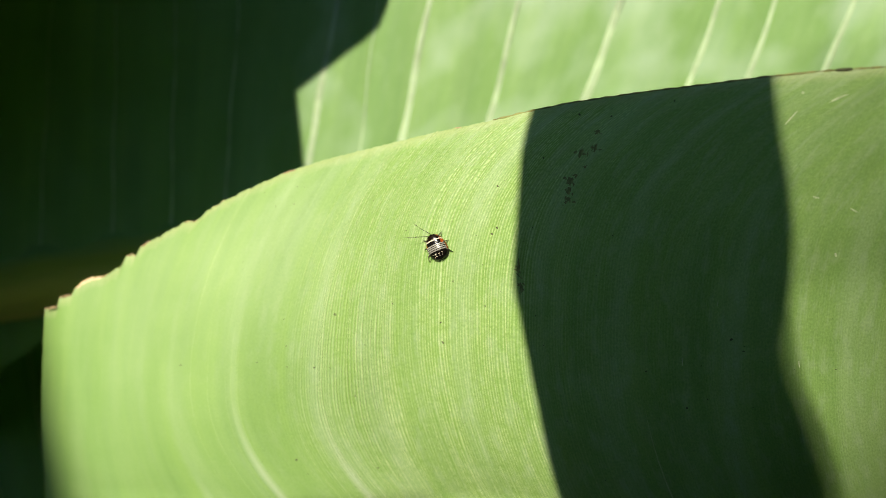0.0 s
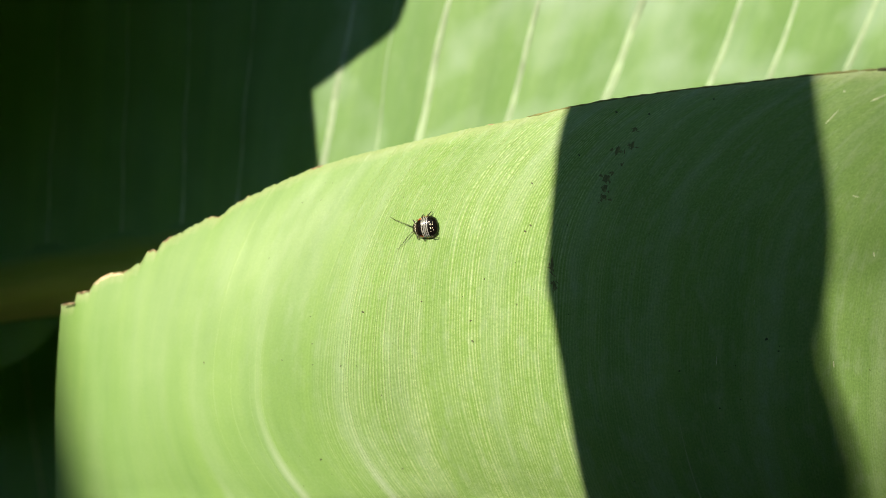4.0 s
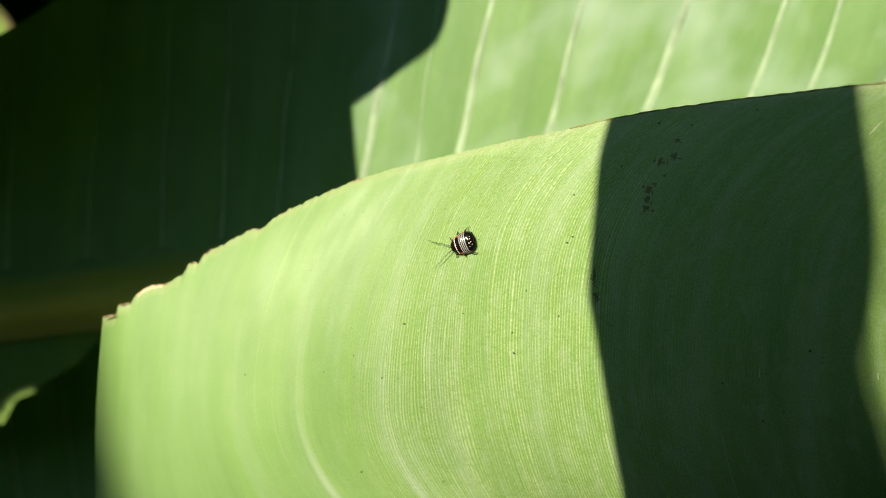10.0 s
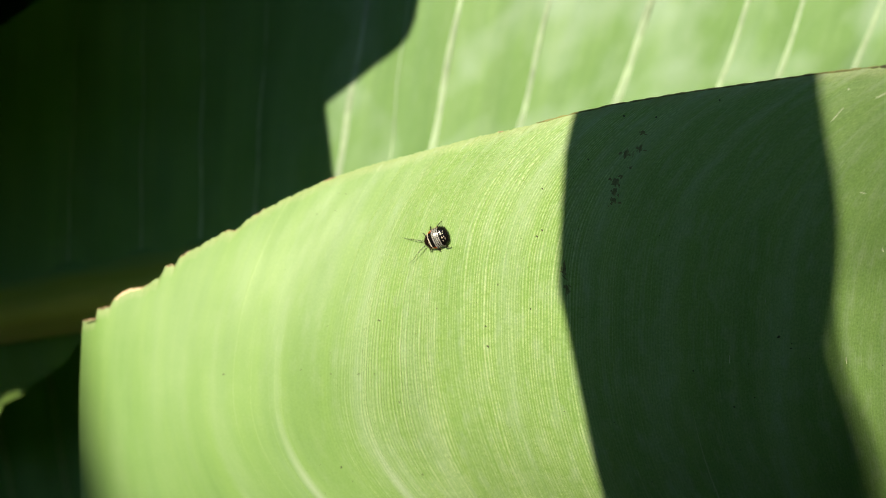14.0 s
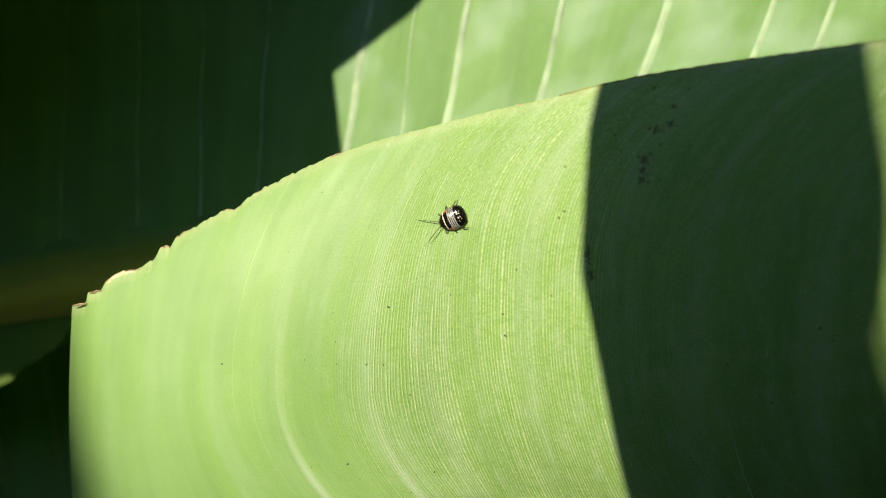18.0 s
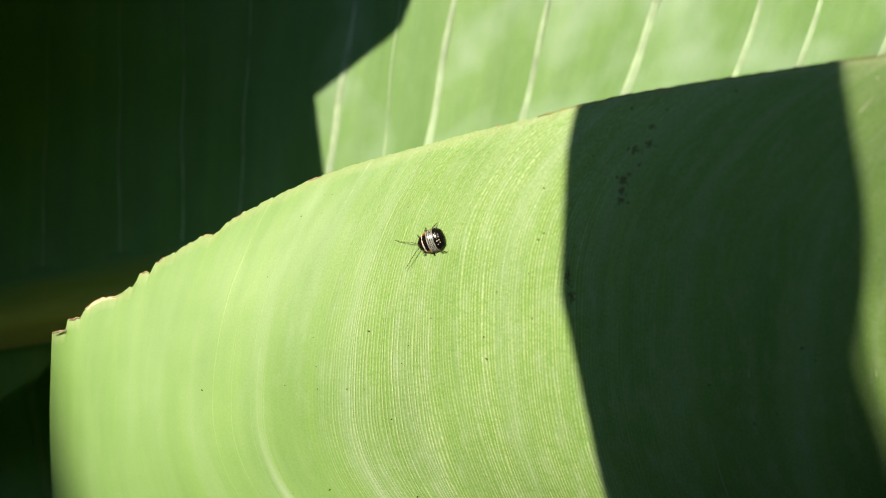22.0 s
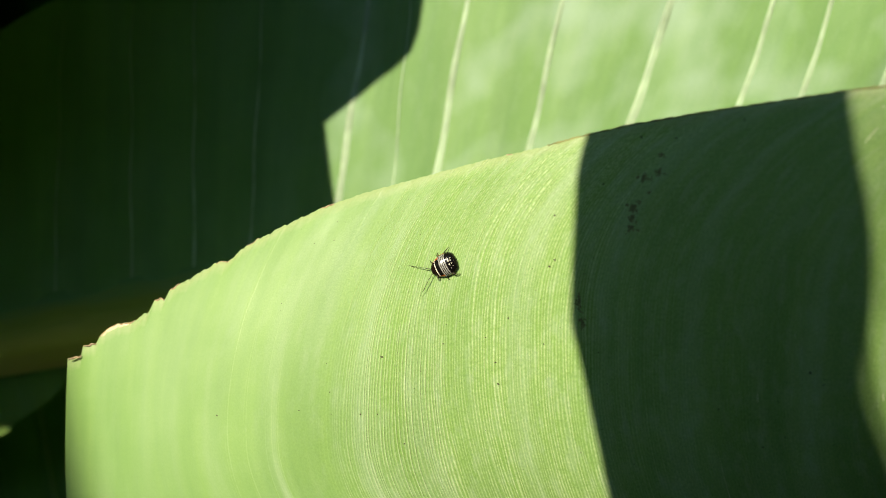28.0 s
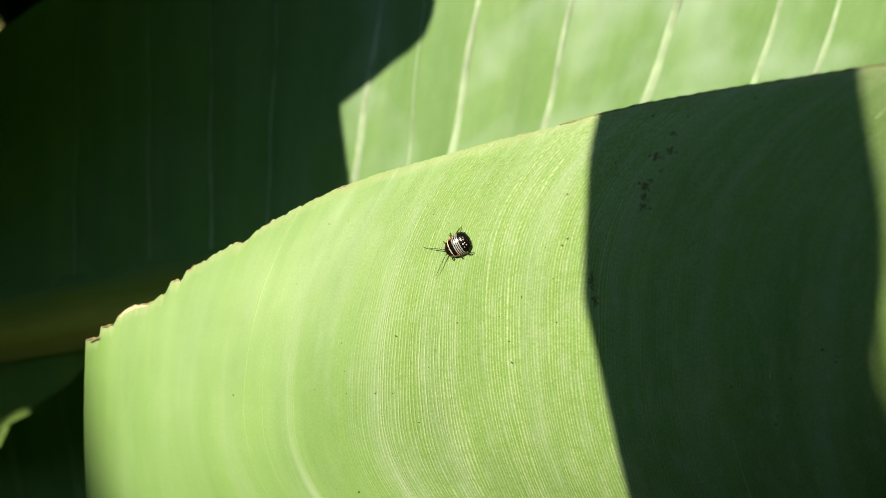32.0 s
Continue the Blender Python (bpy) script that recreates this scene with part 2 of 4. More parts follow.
def midrib_material():
    """Skin of an old midrib; v runs across it, from its green upper flank to its brown lower one."""
    m, nt, bsdf = material("old_midrib_skin")
    uv = nt.nodes.new("ShaderNodeUVMap")
    uv.uv_map = "UVMap"
    xy = nt.nodes.new("ShaderNodeSeparateXYZ")
    nt.links.new(uv.outputs[0], xy.inputs[0])
    mp = node(nt, "Mapping", Scale=(0.04, 3.0, 1))
    nt.links.new(uv.outputs[0], mp.inputs[0])
    n = node(nt, "TexNoise", Scale=1.0, Detail=4.0)
    nt.links.new(mp.outputs[0], n.inputs["Vector"])
    spot = calc(nt, "ADD", calc(nt, "MULTIPLY_ADD", xy.outputs[1], 0.5, 0.5), calc(nt, "MULTIPLY", calc(nt, "SUBTRACT", n.outputs[0], 0.5), 0.35))
    # lower flank painted far brighter than brown, to offset its dim light
    skin = ramp(nt, spot, [(0.05, (0.15, 0.28, 0.10)), (0.35, (0.30, 0.34, 0.05)), (0.70, (0.68, 0.56, 0.10)), (0.95, (0.60, 0.46, 0.12))])
    nt.links.new(skin, bsdf.inputs["Base Color"])
    bump = node(nt, "Bump", Strength=0.4, Distance=0.0004)
    nt.links.new(n.outputs[0], bump.inputs["Height"])
    nt.links.new(bump.outputs[0], bsdf.inputs["Normal"])
    bsdf.inputs["Roughness"].default_value = 0.5
    bsdf.inputs["Specular IOR Level"].default_value = 0.2
    return m


VEIN = plain("pale_vein", (0.45, 0.54, 0.35), 0.42, 700, 0.2)
VEIN_SOFT = plain("soft_vein", (0.36, 0.48, 0.22), 0.45, 700, 0.15)
VEIN_FAR = plain("far_vein", (0.34, 0.46, 0.29), 0.5, 120, 0.3)
MIDRIB = plain("midrib_skin", (0.27, 0.29, 0.06), 0.45, 60, 0.4, bump_mm=0.4, stretch=(0.15, 1, 1))
MIDRIB_OLD = midrib_material()
RIM = plain("leaf_rim", (0.22, 0.22, 0.07), 0.6, 500, 0.4)
DRY = plain("dry_brown_edge", (0.40, 0.28, 0.17), 0.8, 900, 0.5)
CREAM = plain("dry_cream_edge", (0.64, 0.52, 0.33), 0.7, 400, 0.35)
SPECK = plain("dark_speck", (0.075, 0.08, 0.035), 0.8, 1500)
SCAR = plain("brown_scar", (0.17, 0.18, 0.07), 0.8, 1200, 0.45, bump_mm=0.1)
SCRATCH = plain("pale_scratch", (0.55, 0.62, 0.42), 0.5, 900)
SOIL = plain("damp_soil", (0.03, 0.026, 0.02), 0.95, 30, 0.5, bump_mm=12)
STEM = plain("pseudostem_skin", (0.14, 0.12, 0.05), 0.6, 25, 0.5, bump_mm=2, stretch=(1, 1, 0.12))


# ---- geometry helpers ----
def W(p):
    """Leaf frame, millimetres, to the world, metres."""
    return ORIGIN + (RIGHT * float(p[0]) + DOWN * float(p[1]) + AHEAD * float(p[2])) * 0.001


def mesh_object(name, verts, faces, mat, parent=None, uvs=None, smooth=True, label=""):
    me = bpy.data.meshes.new(name)
    me.from_pydata(verts, [], faces)
    me.materials.append(mat)
    if uvs is not None:
        layer = me.uv_layers.new(name="UVMap")
        loops = np.zeros(len(me.loops), dtype=np.int32)
        me.loops.foreach_get("vertex_index", loops)
        layer.data.foreach_set("uv", np.asarray(uvs, dtype=np.float32)[loops].ravel())
    if smooth:
        me.polygons.foreach_set("use_smooth", np.ones(len(me.polygons), dtype=bool))
    me.update()
    ob = new(name, me)
    ob.parent = parent
    if label:
        ob["label"] = label
    return ob


def sheet(name, xyz, uv, mat, parent=None, label="", drop=None):
    """A curved sheet from a grid (rows, columns, 3) in the leaf frame; drop: a mask of the squares that are missing."""
    r, c = xyz.shape[:2]
    pts = np.array(ORIGIN) + (xyz.reshape(-1, 3) * 0.001) @ AXES
    k = np.arange(r * c).reshape(r, c)
    faces = np.stack([k[:-1, :-1], k[1:, :-1], k[1:, 1:], k[:-1, 1:]], -1)
    faces = faces.reshape(-1, 4) if drop is None else faces[~drop]
    return mesh_object(name, pts.tolist(), faces.tolist(), mat, parent, uv.reshape(-1, 2), True, label)


def tube(name, path, radii, mat, parent=None, sides=8, flat=1.0, label="", world=False, facing=None):
    """A tapered round strand along a path in the leaf frame; flat squeezes it along the way it faces."""
    pts = [Vector(p) if world else W(p) for p in path]
    radii = [r * 0.001 for r in radii]
    verts, faces = [], []
    face = facing or (Vector((0.123, -0.4, 0.9)) if world else AHEAD)
    for i, p in enumerate(pts):
        way = (pts[min(i + 1, len(pts) - 1)] - pts[max(i - 1, 0)]).normalized()
        a = way.cross(face).normalized()
        b = way.cross(a).normalized()
        for s in range(sides):
            w = 2 * math.pi * s / sides
            verts.append(p + a * math.cos(w) * radii[i] + b * math.sin(w) * radii[i] * flat)
    n = len(pts)
    for i in range(n - 1):
        for s in range(sides):
            t = (s + 1) % sides
            faces.append((i * sides + s, i * sides + t, (i + 1) * sides + t, (i + 1) * sides + s))
    faces.append(tuple(range(sides))[::-1])
    faces.append(tuple((n - 1) * sides + s for s in range(sides)))
    return mesh_object(name, verts, faces, mat, parent, None, True, label)


def thing(name, spot, label, category, group=""):
    ob = new(name)
    ob.location = spot
    tagged(ob, label, category, group)
    return ob


def adopt(ob, parts):
    """Hang parts under a thing without moving them."""
    for p in parts:
        p.parent = ob
        p.matrix_parent_inverse = ob.matrix_basis.inverted()


def bowed(a, b, lift, n=16):
    """Points of an arch from a to b in the world."""
    a, b, lift = Vector(a), Vector(b), Vector(lift)
    return [a.lerp(b, t) + lift * (4 * t * (1 - t)) for t in np.linspace(0, 1, n)]


STEM_RIGHT = Vector((0.66, 0.46, 0))
STEM_LEFT = Vector((-0.98, 0.12, 0))
STEM_TALL = (Vector((-1.95, -2.15, 0)), Vector((-0.85, -2.35, 0)))


# ---- near leaf ----
FOLD_X = (-115, -95, -58, -38, -8, 2, 30, 60, 150)
FOLD_SLOPE = (0.0, -0.10, -0.06, 0.18, 0.32, -0.14, -0.24, 0.0, 0.0)
FOLD_RUN = np.arange(-115, 150.5, 0.5)
FOLD_RISE = np.cumsum(np.interp(FOLD_RUN, FOLD_X, FOLD_SLOPE)) * 0.5


def fold(x, y):
    """Broad shallow folds low on the blade."""
    side = x - 0.0145 * np.clip(y - 40, 0, 30) ** 2
    return (np.interp(side, FOLD_RUN, FOLD_RISE) + 3.0) * np.clip((y + 25) / 80, 0, 1.2)


def near_z(x, y):
    """Depth of the near leaf's curved face."""
    X, Y = np.clip(x, -115, 150) * 0.001, np.clip(y, -60, 170) * 0.001
    z = 0.43033 - 0.30475 * X - 0.04439 * Y + 0.11883 * X * X + 3.3873 * X * Y + 2.6671 * Y * Y
    z = z + 0.007e-3 * np.clip(x - 92, 0, 58) ** 2 + fold(x, y) * 0.001
    return z * 1000 - 0.15 * (np.maximum(x, 150) - 150) + 0.9 * (np.maximum(y, 170) - 170)


def on_leaf(x, y, heading, lift=0.0):
    """Pose on the near leaf's face; heading: degrees, 0 up the slope, 90 to the left."""
    p = W((x, y, float(near_z(x, y))))
    a = W((x + 1, y, float(near_z(x + 1, y)))) - p
    b = W((x, y + 1, float(near_z(x, y + 1)))) - p
    n = a.cross(b).normalized()
    if n.dot(AHEAD) > 0:
        n = -n
    turn = radians(heading)
    f = (-a * math.sin(turn) - b * math.cos(turn)).normalized()
    f = (f - n * f.dot(n)).normalized()
    r = f.cross(n)
    m = Matrix((r, f, n)).transposed().to_4x4()
    m.translation = p + n * lift * 0.001
    return m


MARGIN_X = (-103, -98.7, -98.4, -94.4, -93.6, -90.2, -84, -79.8, -78.6, -75.6, -74.5, -68.9, -61.7, -57.8, -53.7, -46.2, -43.1,
            -32.9, -21.5, -8.8, 8.3, 22.8, 32, 43.4, 57.2, 63.8, 76.8, 89.5, 102, 116, 150, 220)
MARGIN_Y = (20.3, 19.8, 17.2, 16.1, 14.4, 11.8, 10.6, 7.8, 5.1, 4.9, 2.5, -0.4, -4.4, -5.1, -8.7, -12.4, -13.9,
            -18.3, -21.9, -24.9, -28.9, -31.7, -33.9, -36.1, -37.9, -38.7, -40, -41.4, -42.45, -43.3, -46, -42)


def margin_y(x):
    """The outer edge, with small nicks."""
    nick = 0.30 * np.sin(x * 1.9) * np.sin(x * 0.73 + 1) + 0.12 * np.sin(x * 4.3 + 2)
    return np.interp(x, MARGIN_X, MARGIN_Y) + nick * np.interp(x, (-110, -45, -30, 25, 45, 220), (1, 1, 0.35, 0.35, 0.1, 0.1))


def bend(u, y):
    """How far a vein leans to the right of its middle."""
    low = np.interp(u, (-103, -70, -32, 4), (0, 1, 1, 0))
    s = np.maximum(18 - y, 0)
    upper = low * 0.0056 * np.maximum(38 - y, 0) ** 2 + (1 - low) * (0.000133 * s ** 3 + 0.0025 * s ** 2)
    k = np.interp(u, (-103, -85, -55, -20, 0), (0.05, 0.3, 1, 1, 0))
    q = np.maximum(y - 40, 0)
    wide = np.interp(u, (-20, 0), (0, 1)) * 0.0052 * np.clip(y - 22, 0, 60) ** 2
    return upper + k * (0.0145 * np.minimum(q, 30) ** 2 + 0.6 * np.maximum(q - 30, 0)) + wide


def vein_top(u):
    y = np.interp(u, MARGIN_X, MARGIN_Y)
    for _ in range(60):
        y = 0.6 * y + 0.4 * margin_y(u + bend(u, y))
    return y


def ply(u):
    """The fine veins' spacing, slightly uneven."""
    return u + 0.06 * np.sin(0.83 * u) + 0.22 * np.sin(0.29 * u + 1.0)


RIB_Y = 150.0


def near_leaf():
    leaf = thing("banana_leaf", W((255, RIB_Y, near_z(255, RIB_Y))), "pale green banana leaf with a torn brown edge, half in shade", "leaf", "banana leaves")
    u = np.arange(-102.6, 165, 0.2)
    top = vein_top(u)
    v = np.linspace(0, 1, 150)[:, None] ** 1.25
    y = top[None, :] + v * (RIB_Y - top[None, :])
    x = u[None, :] + bend(u[None, :], y)
    z = near_z(x, y)
    depth = y - top[None, :]
    # broad, shallow folds along the veins and a rim that rolls back
    z = z + 0.06 * np.sin(u * 0.30 + 0.7 * np.sin(u * 0.13))[None, :] * np.clip(depth / 15, 0, 1)
    z = z + 0.5 * np.exp(-depth / 1.2)
    # the torn side curls back
    curl = np.clip((y - 14) / 60, 0, 1.6) * 24.0 * np.exp(-(x + 102.6) / 6.5)
    z = z + curl
    x = x - 0.23 * curl
    uv = np.stack([np.broadcast_to(ply(u), x.shape), y], -1)
    parts = [sheet("blade", np.stack([x, y, z], -1), uv, LEAF_NEAR)]
    me = parts[0].data
    loops = np.zeros(len(me.loops), dtype=np.int32)
    me.loops.foreach_get("vertex_index", loops)
    rim_uv = np.stack([depth.ravel(), np.zeros(depth.size)], -1).astype(np.float32)
    me.uv_layers.new(name="rim").data.foreach_set("uv", rim_uv[loops].ravel())
    me.uv_layers.active_index = 0
    rib = [(xx, RIB_Y, near_z(xx, RIB_Y)) for xx in np.linspace(-70, 260, 24)]
    parts.append(tube("midrib", rib, np.linspace(5, 9, 24), MIDRIB, sides=12))
    end = W((260, RIB_Y, near_z(260, RIB_Y)))
    parts.append(tube("petiole", bowed(end, STEM_RIGHT + Vector((-0.02, 0, 0.78)), (0, 0, 0.02)), np.linspace(9, 14, 16), MIDRIB, sides=12, world=True))
    # the lower half hangs behind the midrib
    a = np.linspace(-70, 190, 90)[None, :]
    w = np.linspace(0, 1, 30)[:, None]
    yy = RIB_Y + 110 * w * np.ones_like(a)
    zz = near_z(a, RIB_Y) + 45 * w + 60 * w * w
    parts.append(sheet("blade", np.stack([a + 25 * w, yy, zz], -1), np.stack([a + 0 * w, yy], -1), LEAF))
    # pale veins that stand out low on the blade
    for u0, first, wide, mat in ((-46.5, 56, 0.6, VEIN), (-22.8, 54, 0.75, VEIN), (-63.5, 66, 0.6, VEIN_SOFT), (-2.0, 64, 0.6, VEIN_SOFT), (62.0, 40, 0.3, VEIN_SOFT), (98.0, 32, 0.3, VEIN_SOFT)):
        ys = np.linspace(first, RIB_Y - 2, 30)
        rad = np.clip((ys - first) / 26, 0.03, 1) * wide
        path = [(u0 + float(bend(u0, b)), b, float(near_z(u0 + bend(u0, b), b)) + 0.02) for b in ys]
        parts.append(tube("vein", path, rad, mat, flat=0.1))
    # rim and torn, dried edge
    xs = np.arange(24, 200, 1.0)
    parts.append(tube("rim", [(b, float(margin_y(b)) + 0.05, float(near_z(b, margin_y(b))) + 0.5) for b in xs],
                      0.16 + 0.10 * np.abs(np.sin(xs * 0.4)) + 0.08 * np.sin(xs * 1.7), RIM, sides=6, label="thin yellow-brown rim"))
    for lo, hi, wide, mat in ((-102.6, -98.8, 0.3, DRY), (-98.3, -94.6, 0.24, DRY), (-93.8, -84.0, 0.25, DRY), (-78.5, -75.8, 0.25, DRY), (-74.3, -71.5, 0.22, DRY),
                              (-61.8, -57.9, 0.14, DRY), (-53.6, -50.0, 0.12, DRY), (-33.5, -30.0, 0.22, DRY), (14, 15.5, 0.18, DRY), (106, 110, 0.5, SPECK), (93, 101, 0.3, RIM)):
        xs = np.linspace(lo, hi, 9)
        parts.append(tube("dry_edge", [(b, float(margin_y(b)) + 0.1, float(near_z(b, margin_y(b))) + 0.45) for b in xs],
                          wide * (0.45 + 0.55 * np.sin(np.linspace(0.2, 2.9, 9))), mat, sides=6, label="dry brown edge"))
    xs = np.linspace(-93.2, -84.5, 12)
    parts.append(tube("dry_edge", [(b, float(margin_y(b)) + 0.75, float(near_z(b, margin_y(b))) + 0.3) for b in xs],
                      0.58 * np.sin(np.linspace(0.5, 3.0, 12)) + 0.1, CREAM, sides=8, flat=0.5, label="curled cream edge"))
    adopt(leaf, parts)
    marks(leaf)
    return leaf


def blot(name, rough, seed):
    """A small uneven crust, a millimetre across."""
    rng = random.Random(seed)
    bm = bmesh.new()
    bmesh.ops.create_icosphere(bm, subdivisions=2, radius=0.0005)
    for vert in bm.verts:
        k = 1 + rough * (noise.noise(vert.co * 3000 + Vector((seed, 0, 0))) + 0.4 * rng.uniform(-1, 1))
        vert.co = Vector((vert.co.x * k, vert.co.y * k, vert.co.z * 0.2))
    me = bpy.data.meshes.new(name)
    bm.to_mesh(me)
    bm.free()
    return me


def marks(leaf):
    """Specks, scars and scratches on the near leaf."""
    rng = random.Random(4)
    shapes = [blot("speck", 0.5, s) for s in range(4)]
    for me in shapes:
        me.materials.append(SPECK)
    spots = [(25.3, -14.7, 0.7), (25.2, -3.8, 0.7), (84.8, 24, 1.0), (75, 42.6, 0.9), (11.2, 27.1, 0.8), (-18.2, 20.1, 0.75), (-23.9, 34.7, 0.65), (-28.8, 60.2, 0.7),
             (-61, 34.8, 0.6), (-6.8, 62.8, 0.7), (-35.2, -9, 0.5), (-12.9, 42.5, 0.7), (13.8, 10.5, 0.65), (-2.6, 16.9, 0.55), (10.5, 21.6, 0.6), (23.9, -2.2, 0.8),
             (22.3, 16.9, 0.5), (69.1, -36, 0.6), (53.9, -32.4, 0.8), (46, -33, 0.8), (88, 27, 0.6), (64, 33, 0.7), (80, 40, 0.6), (37, -22, 0.6)]
    spots += [(rng.uniform(-45, 112), rng.uniform(-20, 70), rng.choice((0.2, 0.26, 0.32, 0.4))) for _ in range(85)]
    made = []
    for i, (x, y, size) in enumerate(spots):
        if y < margin_y(x) + 3:
            continue
        ob = new("speck", shapes[i % 4])
        ob.matrix_basis = on_leaf(x, y, rng.uniform(0, 360), 0.03) @ Matrix.Diagonal((size * 0.6, size * rng.uniform(0.55, 1.1), size, 1))
        made.append(ob)
    scars = [(43.4, -11.1, 2.6, 2.2, 10), (44.1, -16.2, 3.0, 2.4, 40), (46.4, -23.3, 3.2, 1.4, 70), (50.0, -24.3, 3.0, 1.2, 75), (30.9, 6.6, 1.1, 4.2, 0), (31.6, 11.8, 1.2, 3.4, 8),
             (43.6, -13.6, 1.6, 3.0, 0), (50.6, -28.6, 1.5, 1.2, 0), (47.6, -19.6, 1.6, 0.8, 60)]
    crumbs = []
    for x, y, wide, tall, turn in scars:
        for k in range(5):
            crumbs.append((x + rng.uniform(-0.6, 0.6) * wide, y + rng.uniform(-0.6, 0.6) * tall, wide * rng.uniform(0.15, 0.45), tall * rng.uniform(0.15, 0.45), rng.uniform(0, 90)))
    scars = [(x, y, wide * 0.7, tall * 0.7, turn) for x, y, wide, tall, turn in scars] + crumbs
    for i, (x, y, wide, tall, turn) in enumerate(scars):
        me = blot("scar", 0.9, 20 + i)
        me.materials.append(SCAR)
        ob = new("scar", me)
        ob.matrix_basis = on_leaf(x, y, turn, 0.02) @ Matrix.Diagonal((wide, tall, 0.7, 1))
        made.append(ob)
    me = blot("scratch", 0.5, 50)
    me.materials.append(SCRATCH)
    for x, y, wide, tall, turn in ((96.2, -31.3, 0.25, 5.0, -40), (103.2, -12, 2.4, 0.5, -10), (107, -36, 0.3, 5.2, -65), (98.7, -37.4, 0.4, 0.5, 0), (112, -9, 2.0, 0.3, -30),
                                   (81, 15, 0.35, 4.0, 0), (73, 30, 0.2, 2.6, 5), (108.5, 2, 0.4, 1.2, 20), (102, 30, 0.3, 2.4, 10)):
        ob = new("scratch", me)
        ob.matrix_basis = on_leaf(x, y, turn, 0.02) @ Matrix.Diagonal((wide, tall, 0.4, 1))
        made.append(ob)
    adopt(leaf, made)


# ---- far leaf ----
FAR_VEINS = [(-170, 0.02), (-146, 0.03), (-119, 0.05), (-96.4, 0.02), (-77, 0.02), (-58, 0.07), (-29.6, 0.172), (-15.2, 0.115), (-1.0, 0.19), (25.4, 0.24), (53.6, 0.355),
             (83.1, 0.35), (100.3, 0.32), (121.8, 0.38), (146.8, 0.40), (172.8, 0.42)]
FAR_WIDE = (0.35, 0.45, 0.3, 0.4, 0.5, 0.5, 1.8, 0.35, 1.75, 1.45, 2.2, 1.4, 1.3, 1.4, 0.8, 0.5)
FAR_X = [v[0] for v in FAR_VEINS]
FAR_LEAN = [v[1] for v in FAR_VEINS]


def far_z(x, y):
    return 507 - 0.12 * x + 0.0004 * (y + 45) ** 2


def far_rib_y(x):
    return 17.5 - 0.155 * (x + 135)


def far_at(a, y):
    """A point of the far leaf on the vein that crosses y = -45 at a."""
    return a - np.interp(a, FAR_X, FAR_LEAN) * (y + 45)


def pleat(a):
    """The blade bulges softly between its ribs."""
    i = np.clip(np.searchsorted(FAR_X, a) - 1, 0, len(FAR_X) - 2)
    lo, hi = np.array(FAR_X)[i], np.array(FAR_X)[i + 1]
    t = np.clip((a - lo) / (hi - lo), 0, 1)
    return -np.interp(a, (-60, -35), (0.09, 0.03)) * (hi - lo) * np.sin(math.pi * t) ** 1.2


